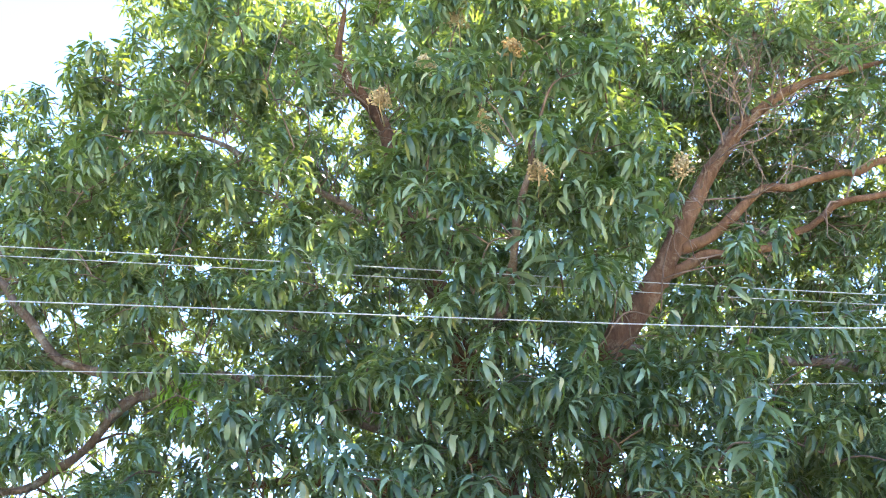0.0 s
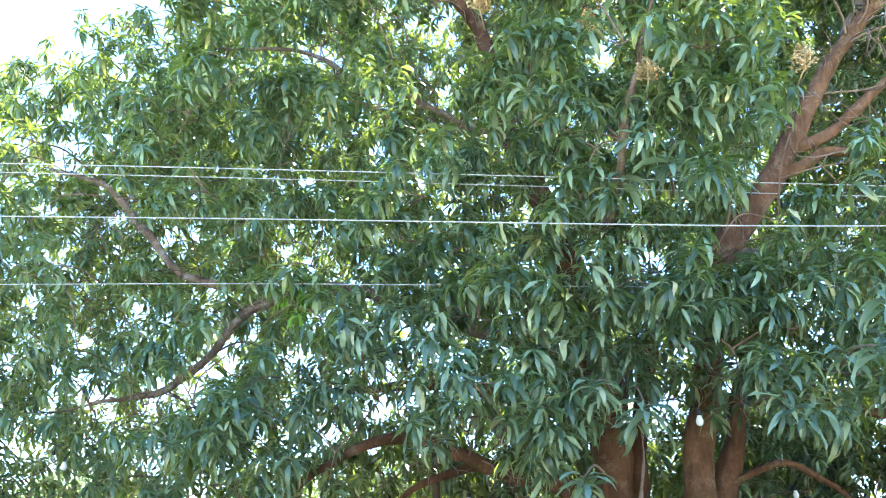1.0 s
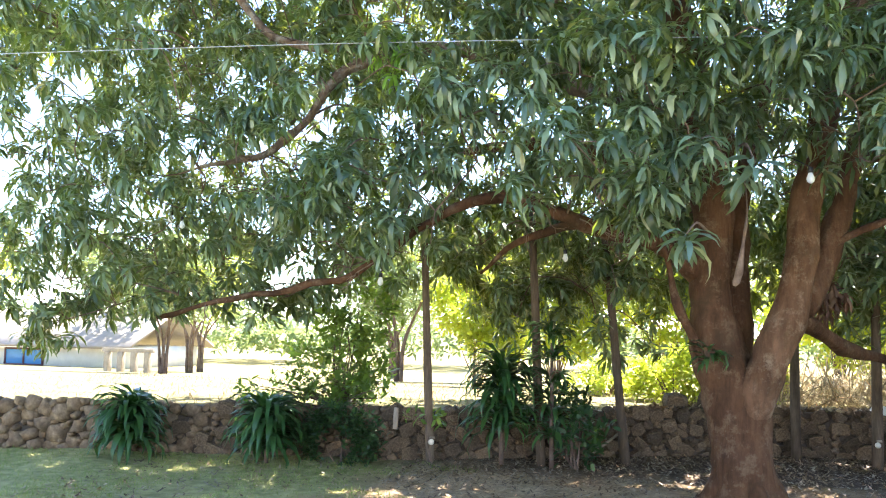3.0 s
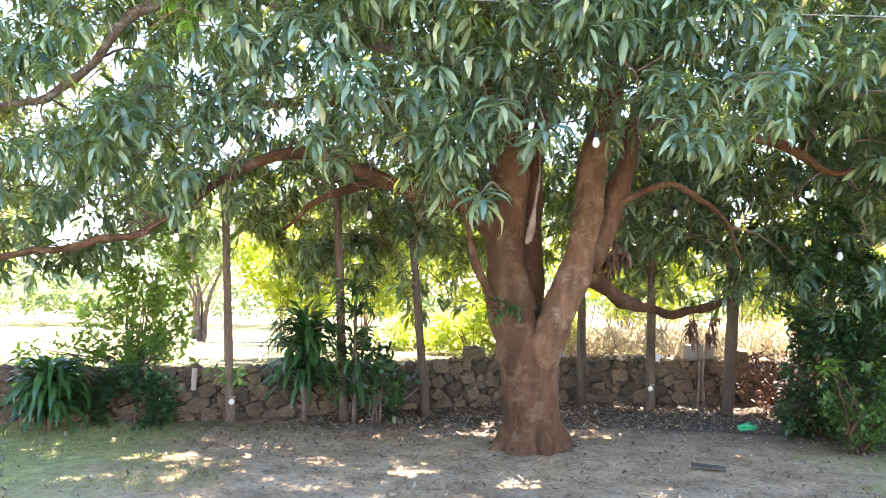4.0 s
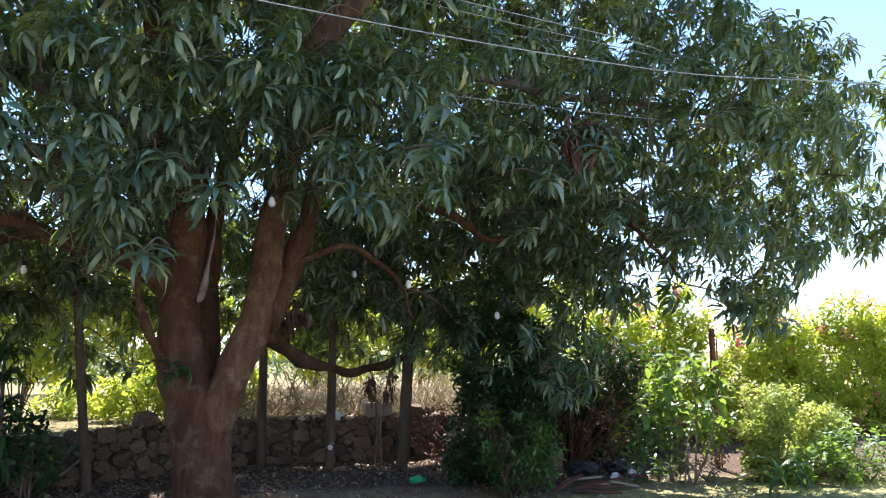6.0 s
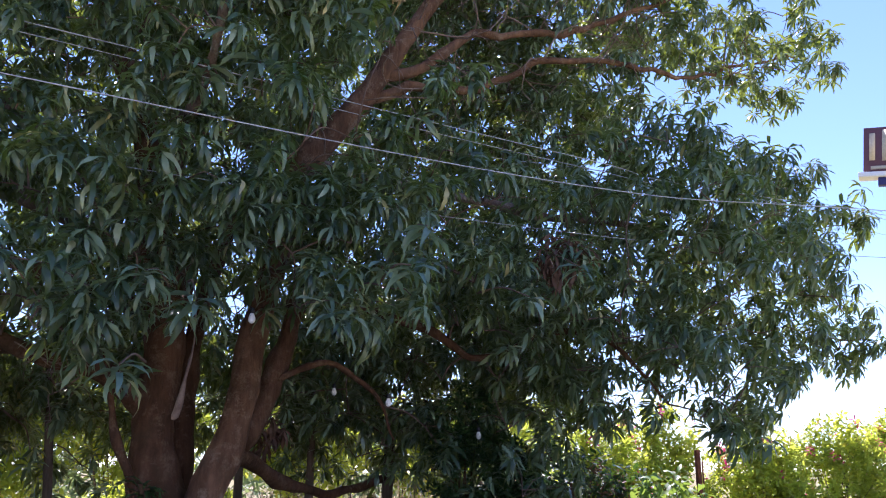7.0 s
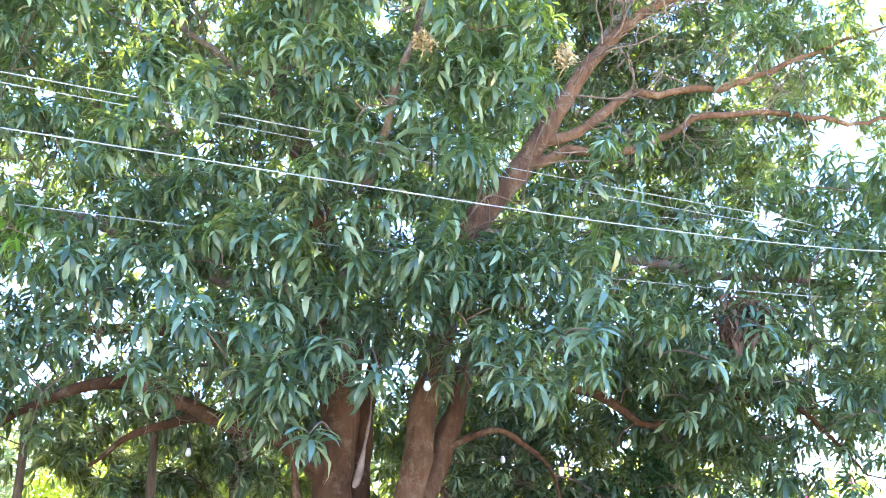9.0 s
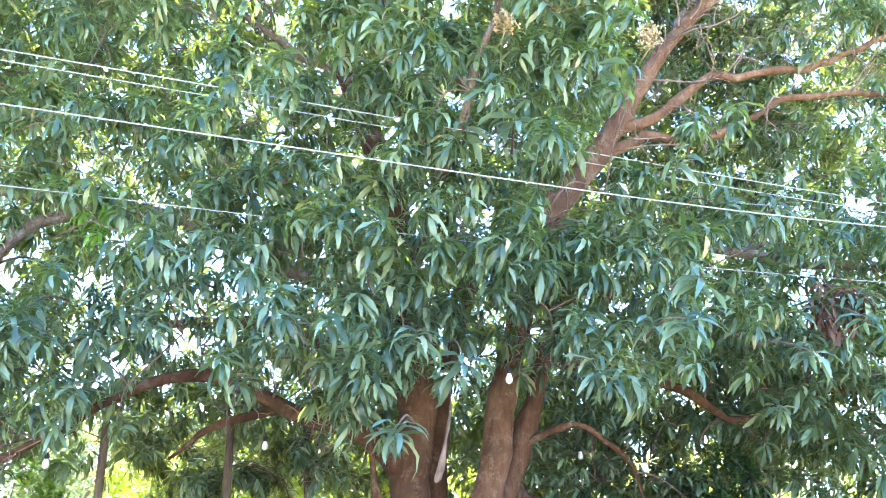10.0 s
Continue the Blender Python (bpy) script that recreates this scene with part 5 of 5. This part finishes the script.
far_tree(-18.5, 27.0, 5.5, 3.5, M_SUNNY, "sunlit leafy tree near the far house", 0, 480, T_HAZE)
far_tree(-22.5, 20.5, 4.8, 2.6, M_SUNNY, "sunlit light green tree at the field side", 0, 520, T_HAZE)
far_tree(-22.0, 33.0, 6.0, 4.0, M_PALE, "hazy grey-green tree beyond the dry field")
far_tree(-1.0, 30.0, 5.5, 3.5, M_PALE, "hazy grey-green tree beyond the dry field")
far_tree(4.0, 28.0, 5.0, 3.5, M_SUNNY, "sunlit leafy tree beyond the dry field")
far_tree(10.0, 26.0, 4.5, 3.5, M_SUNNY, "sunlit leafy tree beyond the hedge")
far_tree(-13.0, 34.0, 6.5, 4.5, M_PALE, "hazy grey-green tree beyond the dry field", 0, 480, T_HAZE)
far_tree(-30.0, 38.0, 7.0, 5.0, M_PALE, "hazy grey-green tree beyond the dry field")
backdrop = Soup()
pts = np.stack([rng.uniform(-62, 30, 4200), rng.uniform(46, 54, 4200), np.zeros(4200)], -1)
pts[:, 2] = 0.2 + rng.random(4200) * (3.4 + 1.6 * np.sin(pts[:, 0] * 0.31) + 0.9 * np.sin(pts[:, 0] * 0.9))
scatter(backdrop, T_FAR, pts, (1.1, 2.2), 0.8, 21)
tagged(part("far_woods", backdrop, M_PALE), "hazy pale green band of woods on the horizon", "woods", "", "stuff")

house = empty("house", (-39.0, 36.0, -0.6), "long low cream house with a grey roof and blue shutters", "house")
s = Soup()
box_into(s, (-50, 36, -0.8), (-28.2, 42, 0.5))
part("wall", s, M_HOUSE, house)
s = Soup()
s.add([(-50.6, 35.2, 0.42), (-27.6, 35.2, 0.42), (-27.6, 39, 2.3), (-50.6, 39, 2.3), (-50.6, 42.8, 0.42), (-27.6, 42.8, 0.42), (-50.6, 35.2, 0.56), (-27.6, 35.2, 0.56), (-27.6, 39, 2.44), (-50.6, 39, 2.44), (-50.6, 42.8, 0.56), (-27.6, 42.8, 0.56)], None,
      [[6, 7, 8, 9], [9, 8, 11, 10], [3, 2, 1, 0], [4, 5, 2, 3], [0, 1, 7, 6], [5, 4, 10, 11], [1, 2, 8, 7], [2, 5, 11, 8], [3, 0, 6, 9], [4, 3, 9, 10]])
part("roof", s, M_ROOF, house)
for x0 in (-36.1, -40.2):
    s = Soup()
    box_into(s, (x0, 35.94, -0.5), (x0 + 2.4, 36.03, 0.25), None, 0.01)
    win = part("window", s, M_BLUE, house, "blue shutter")
    s = Soup()
    for lo, hi in (((x0 - 0.1, 35.9, -0.6), (x0 + 2.5, 35.99, -0.5)), ((x0 - 0.1, 35.9, 0.25), (x0 + 2.5, 35.99, 0.35)), ((x0 - 0.1, 35.9, -0.5), (x0, 35.99, 0.25)), ((x0 + 2.4, 35.9, -0.5), (x0 + 2.5, 35.99, 0.25)), ((x0 + 1.15, 35.9, -0.5), (x0 + 1.25, 35.99, 0.25))):
        box_into(s, lo, hi)
    part("frame", s, M_SIGN, win, "dark brown frame")

fence = empty("fence", (-17.5, 22.0, float(ground_z(-17.5, 22.0))), "low grey concrete post-and-rail fence in the field", "fence")
fz = float(ground_z(-17.5, 22.0))
for k in range(4):
    s = Soup()
    x = -18.1 + k * 0.5
    box_into(s, (x - 0.09, 21.9, fz - 0.1), (x + 0.09, 22.08, fz + 0.62), None, 0.01)
    part("fence_post", s, M_CONCRETE, fence)
s = Soup()
box_into(s, (-18.3, 21.93, fz + 0.62), (-16.4, 22.05, fz + 0.74), None, 0.01)
part("rail", s, M_CONCRETE, fence)

SIGN = pose(15.25, 13.5, 8.15, 0, 7, -47)
sign = empty("roadside_sign", (16.4, 12.3, 0.0), "raised brown and beige sign board with a white ledge", "sign")
for name, lo, hi, material, label, bev in (
        ("panel", (-0.6, -0.06, 0.0), (2.2, 0.06, 1.1), M_SIGN, "dark brown board", 0.01),
        ("face", (-0.22, -0.085, 0.28), (2.1, -0.063, 1.02), M_BEIGE, "beige inner field", 0.0),
        ("lettering_bar", (-0.48, -0.08, 0.3), (-0.36, -0.063, 0.95), M_BEIGE, "faded lettering", 0.0),
        ("lettering_bar", (-0.45, -0.08, 0.08), (1.2, -0.063, 0.16), M_BEIGE, "faded lettering", 0.0),
        ("ledge", (-0.7, -0.18, -0.12), (2.3, 0.18, -0.004), M_WHITE, "white ledge", 0.01),
        ("beam", (-0.3, -0.1, -0.3), (2.2, 0.1, -0.124), M_NAVY, "navy beam", 0.01)):
    s = Soup()
    box_into(s, lo, hi, SIGN, bev)
    part(name, s, material, sign, label)
s = Soup()
tube(s, [(16.4, 12.3, -0.1), (16.4, 12.3, 7.75)], [0.1, 0.08], 12)
part("pole", s, M_NAVY, sign)

# ---- loose things on the ground ----
stone_base = []
for k in range(9):
    bm = bmesh.new()
    bmesh.ops.create_cube(bm, size=2)
    bmesh.ops.subdivide_edges(bm, edges=bm.edges[:], cuts=1, use_grid_fill=True)
    for v in bm.verts:
        d = v.co.normalized()
        v.co = (d * 0.62 + v.co * 0.38) * (1 + 0.3 * noise.noise(d * 1.6 + Vector((k * 7.1, 0, 0))) + 0.12 * noise.noise(d * 4 + Vector((0, k * 3.3, 0)))) * 0.97
    me = bpy.data.meshes.new("stone")
    bm.to_mesh(me)
    bm.free()
    me.polygons.foreach_set("use_smooth", [False] * len(me.polygons))
    me.materials.append(M_STONE)
    stone_base.append(me)


def boulder(p, size, label, turn=0.0, k=0):
    ob = new("boulder", stone_base[k])
    ob.matrix_basis = pose(*p, 8, 5, turn) @ Matrix.Diagonal((*size, 1))
    return tagged(ob, label, "stone", "loose stones")


boulder((-0.45, 11.55, 0.72), (0.17, 0.14, 0.13), "grey rounded stone lying on the wall top", 20, 1)
boulder((0.0, 11.75, 0.74), (0.22, 0.16, 0.14), "broad grey stone lying on the wall top", 70, 2)
boulder((3.3, 12.1, 0.72), (0.15, 0.12, 0.12), "small stone lying on the wall top", 10, 3)
boulder((4.5, 9.8, 0.15), (0.17, 0.15, 0.24), "pale grey upright rock at the thicket foot", 0, 4)

s = Soup()
box_into(s, (2.57, 12.0, 0.66), (2.97, 12.2, 0.87), None, 0.012)
tagged(part("concrete_block", s, M_CONCRETE), "pale concrete block lying on the stone wall", "block")
s = Soup()
box_into(s, (-0.13, -0.008, -0.06), (0.13, 0.008, 0.06), pose(2.12, 11.95, 0.7, 15, 20, 10), 0.003)
tagged(part("white_scrap", s, M_WHITE), "white scrap of sheet lying on the wall", "scrap")
s = Soup()
box_into(s, (-0.28, -0.03, -0.012), (0.28, 0.03, 0.012), pose(-1.32, 10.75, 0.2, 0, -38, 12), 0.003)
tagged(part("plank", s, M_PLANK), "short grey plank leaning at the wall foot", "plank")
s = Soup()
box_into(s, (-0.03, -0.012, -0.13), (0.03, 0.012, 0.13), pose(-3.63, 9.4, 0.56, 6, 5, 0), 0.003)
tagged(part("wood_stake", s, M_PLANK), "upright wooden stake against the stone wall", "stake")
s = Soup()
for k in range(3):
    box_into(s, (-0.28, -0.05, -0.004), (0.26, 0.05, 0.004), pose(4.5 + 0.1 * k, 8.45 + 0.12 * k, 0.05 + 0.03 * k, 3 * k, 4 - 5 * k, -18 + 9 * k), 0.002)
tagged(part("rusty_sheet", s, M_RUST), "rust-red metal strips lying in dry leaves", "scrap metal")


def crumple(name, p, size, material, label, category, seed):
    bm = bmesh.new()
    bmesh.ops.create_icosphere(bm, subdivisions=3, radius=1)
    for v in bm.verts:
        d = v.co.copy()
        k = 1 + 0.45 * noise.noise(d * 2.2 + Vector((seed, 0, 0))) + 0.2 * noise.noise(d * 6 + Vector((0, seed, 0)))
        v.co = Vector((d.x * size[0] * k, d.y * size[1] * k, max(-0.6, d.z) * size[2] * k))
    bm.transform(Matrix.Translation(p))
    me = bpy.data.meshes.new(name)
    bm.to_mesh(me)
    bm.free()
    me.materials.append(material)
    return tagged(new(name, me), label, category)


crumple("green_wrapper", (2.79, 9.85, 0.06), (0.1, 0.07, 0.05), M_GREEN, "crumpled bright green plastic wrapper on the earth", "litter", 1.0)
crumple("black_bag", (5.55, 9.9, 0.08), (0.18, 0.13, 0.09), M_BLACK, "slumped black plastic bag under the shrubs", "bag", 2.0)
crumple("white_wrapper", (5.2, 9.35, 0.07), (0.05, 0.04, 0.03), M_HOUSE, "crumpled white wrapper in the dry leaves", "litter", 3.0)
crumple("white_wrapper", (5.45, 9.4, 0.09), (0.05, 0.04, 0.03), M_HOUSE, "crumpled white wrapper in the dry leaves", "litter", 4.0)

crumple("black_bag", (5.0, 9.9, 0.09), (0.2, 0.14, 0.1), M_BLACK, "slumped black plastic bag under the shrubs", "bag", 7.0)
crumple("white_wrapper", (4.75, 8.75, 0.05), (0.06, 0.04, 0.03), M_HOUSE, "crumpled white wrapper in the dry leaves", "litter", 5.0)
crumple("white_wrapper", (5.05, 9.1, 0.06), (0.06, 0.04, 0.04), M_HOUSE, "crumpled white wrapper in the dry leaves", "litter", 6.0)
for k, (x, y, rz, h) in enumerate([(4.35, 8.9, 30, 0.5), (4.6, 9.0, -20, 0.42), (4.45, 9.25, 75, 0.36), (4.9, 8.6, 10, 0.4), (5.3, 8.9, 50, 0.45), (4.2, 9.2, -50, 0.4)]):
    s = Soup()
    box_into(s, (-h / 2, -0.03, -0.01), (h / 2, 0.03, 0.01), pose(x, y, 0.09 + 0.02 * (k % 3), 5, rnd.uniform(-14, 14), rz), 0.003)
    tagged(part("broken_board", s, M_PLANK if k % 2 else M_RUST), "broken weathered board in the rubbish heap" if k % 2 else "broken reddish board in the rubbish heap", "board", "boards in the rubbish heap")
s = Soup()
box_into(s, (-0.15, -0.07, -0.01), (0.15, 0.07, 0.01), pose(1.84, 7.74, 0.025, 2, 3, -12), 0.003)
tagged(part("flat_board", s, M_CORE), "small dark flat board lying on the earth", "board")

red = empty("steel_post", (7.05, 9.9, float(ground_z(7.05, 9.9))), "rust-red steel post among sunlit shrubs", "post")
s = Soup()
box_into(s, (7.02, 9.87, -0.1), (7.08, 9.93, 1.9), None, 0.004)
part("post", s, M_RUST, red)
s = Soup()
tube(s, [(7.12, 9.9, 0.0), (7.12, 9.9, 1.75)], [0.012, 0.012], 6)
part("rod", s, M_RUST, red)

# ---- grass and fallen leaves ----
gb = []
for k in range(5):
    v, f3, f4 = leaf_geo(0.045 + 0.015 * k, 0.007, 1.3, 0.5 + 0.25 * k, False, 0, 0.4, k)
    gb.append((v, f3, f4))
pts = np.vstack([np.stack([rng.uniform(-8.5, -2.2, 18000), rng.uniform(6.0, 9.4, 18000)], -1), np.stack([rng.uniform(0.8, 9.5, 20000), rng.uniform(5.8, 8.4, 20000)], -1)])
pts = pts[np.array([noise.noise(Vector((p[0] * 0.9, p[1] * 1.4, 5))) + 0.35 * min(1, abs(p[0] - 0.3) - (3.4 if p[0] < 0 else 2.6)) > 0.1 for p in pts])]
pts = pts[pts[:, 1] < wall_y(pts[:, 0]) - 0.15]
pts = np.column_stack([pts, ground_z(pts[:, 0], pts[:, 1]) - 0.003])
s = Soup()
scatter(s, gb, pts, (0.4, 0.95), 0.5, 31)
tagged(part("lawn_grass", s, M_GRASS), "short patchy sunlit grass beside the bare earth", "grass", "", "stuff")
pts = np.stack([rng.uniform(-12, 4.5, 5000), rng.uniform(9.2, 16, 5000)], -1)
pts = pts[pts[:, 1] > wall_y(pts[:, 0]) + 0.3]
pts = np.column_stack([pts, ground_z(pts[:, 0], pts[:, 1])])
s = Soup()
scatter(s, gb, pts, (0.8, 1.9), 0.5, 32)
tagged(part("field_grass", s, M_STRAW), "sparse dry straw-coloured grass on the field", "grass", "", "stuff")

fl = []
for k in range(7):
    ln = 0.09 + 0.014 * k
    v, f3, f4 = leaf_geo(ln, ln * 0.3, 0.5 - 0.1 * k, 0.9 - 0.3 * k, False, 0, 0.1, k)
    v = v - v.mean(axis=0) + np.array((0, 0, 0.012))
    fl.append((v, f3, f4))
lx, ly = rng.uniform(-6.5, 6.5, 60000), rng.uniform(6.0, 12.3, 60000)
keep = rng.random(60000) < np.clip(0.26 + 0.95 * np.exp(-((wall_y(lx) - ly - 0.3) / 1.5) ** 2) * (lx > -3.4) + 0.25 * np.exp(-((lx - 0.3) ** 2 + (ly - 8.5) ** 2) / 1.5), 0, 1) * np.where((ly > 8.7), 1.0, 0.75)
keep &= ly < wall_y(lx) - 0.05
pts = np.column_stack([lx[keep], ly[keep], ground_z(lx[keep], ly[keep]) + 0.012])
s = Soup()
scatter(s, fl, pts, (0.25, 0.6), 0.25, 33)
tagged(part("fallen_leaves", s, M_LITTER), "scattered dry brown mango leaves under the tree", "leaf litter", "", "stuff")
pts = np.stack([rng.uniform(-0.9, 4.5, 1200), np.zeros(1200), np.zeros(1200)], -1)
pts[:, 1] = wall_y(pts[:, 0]) + rng.uniform(0.0, 0.6, 1200)
pts[:, 2] = ground_z(pts[:, 0], pts[:, 1]) + np.where(pts[:, 1] < wall_y(pts[:, 0]) + 0.3, 0.66 - ground_z(pts[:, 0], pts[:, 1]), 0.03)
s = Soup()
scatter(s, fl, pts, (0.7, 1.3), 0.5, 34)
tagged(part("wall_top_leaves", s, M_LITTER), "dry brown leaves heaped along the wall top", "leaf litter", "", "stuff")

# ---- plain unseen wall that closes the place behind the lane, added to bounce light ----
s = Soup()
box_into(s, (-30, -9.4, -0.1), (30, -9.1, 3.6), None, 0.01)
tagged(part("bounce_wall", s, M_BOUNCE), "plain unseen pale wall added across the lane to bounce light", "wall", "", "structure")

# ---- stone wall, stone by stone ----
core = Soup()
xs = np.arange(-15.5, 5.7, 0.2)
ys = wall_y(xs)
ring = []
for x, y in zip(xs, ys):
    ring.append([(x, y + 0.05, -0.1), (x, y + 0.07, 0.6), (x, y + 0.42, 0.61), (x, y + 0.42, -0.1)])
ring = np.array(ring)
ci = np.arange(ring.shape[0] * 4).reshape(-1, 4)
core.add(ring.reshape(-1, 3), None, np.concatenate([np.stack([ci[:-1, k], ci[1:, k], ci[1:, (k + 1) % 4], ci[:-1, (k + 1) % 4]], -1) for k in range(4)] + [ci[:1, ::-1], ci[-1:]]))
wall = part("wall_stone", core, M_CORE)
tagged(wall, "low dry-stone retaining wall of brown field stones", "wall", "", "structure")
fx = np.linspace(-9.6, 5.5, 4000)
fy = wall_y(fx)
run = np.concatenate([[0], np.cumsum(np.hypot(np.diff(fx), np.diff(fy)))])
rest = Soup()
made = 0
taken = []
for lo, hi, tries in ((0.095, 0.125, 1200), (0.065, 0.095, 5000), (0.035, 0.06, 12000)):
    for _ in range(tries):
        r = rnd.uniform(lo, hi)
        d, zc = rnd.uniform(0.1, run[-1] - 0.1), rnd.uniform(r * 0.5, 0.68 - r * 0.75)
        if all((d - q[0]) ** 2 + ((zc - q[1]) * 1.25) ** 2 > (0.88 * (r + q[2])) ** 2 for q in taken if abs(d - q[0]) < 0.3):
            taken.append((d, zc, r))
taken.sort(key=lambda q: abs(np.interp(q[0], run, fx) + 1.0) - q[2] * 30)
for d, zc, r in taken:
    x, y = np.interp(d, run, fx), np.interp(d, run, fy)
    x2, y2 = np.interp(d + 0.05, run, fx), np.interp(d + 0.05, run, fy)
    ang = math.degrees(math.atan2(y2 - y, x2 - x))
    m = pose(x, y + 0.07, zc, rnd.uniform(-12, 12), rnd.uniform(-40, 40), ang + rnd.uniform(-10, 10)) @ Matrix.Diagonal((r * rnd.uniform(1.05, 1.35), rnd.uniform(0.08, 0.14), r * rnd.uniform(0.8, 1.05), 1))
    me = stone_base[rnd.randrange(9)]
    if made < 300:
        st = new("stone", me)
        st.parent = wall
        st.matrix_basis = m
        made += 1
    else:
        vv = np.array([(m @ v.co)[:] for v in me.vertices])
        rest.add(vv, None, [list(p.vertices) for p in me.polygons])
if rest.n:
    part("stones", rest, M_STONE, wall, "", "stuff")
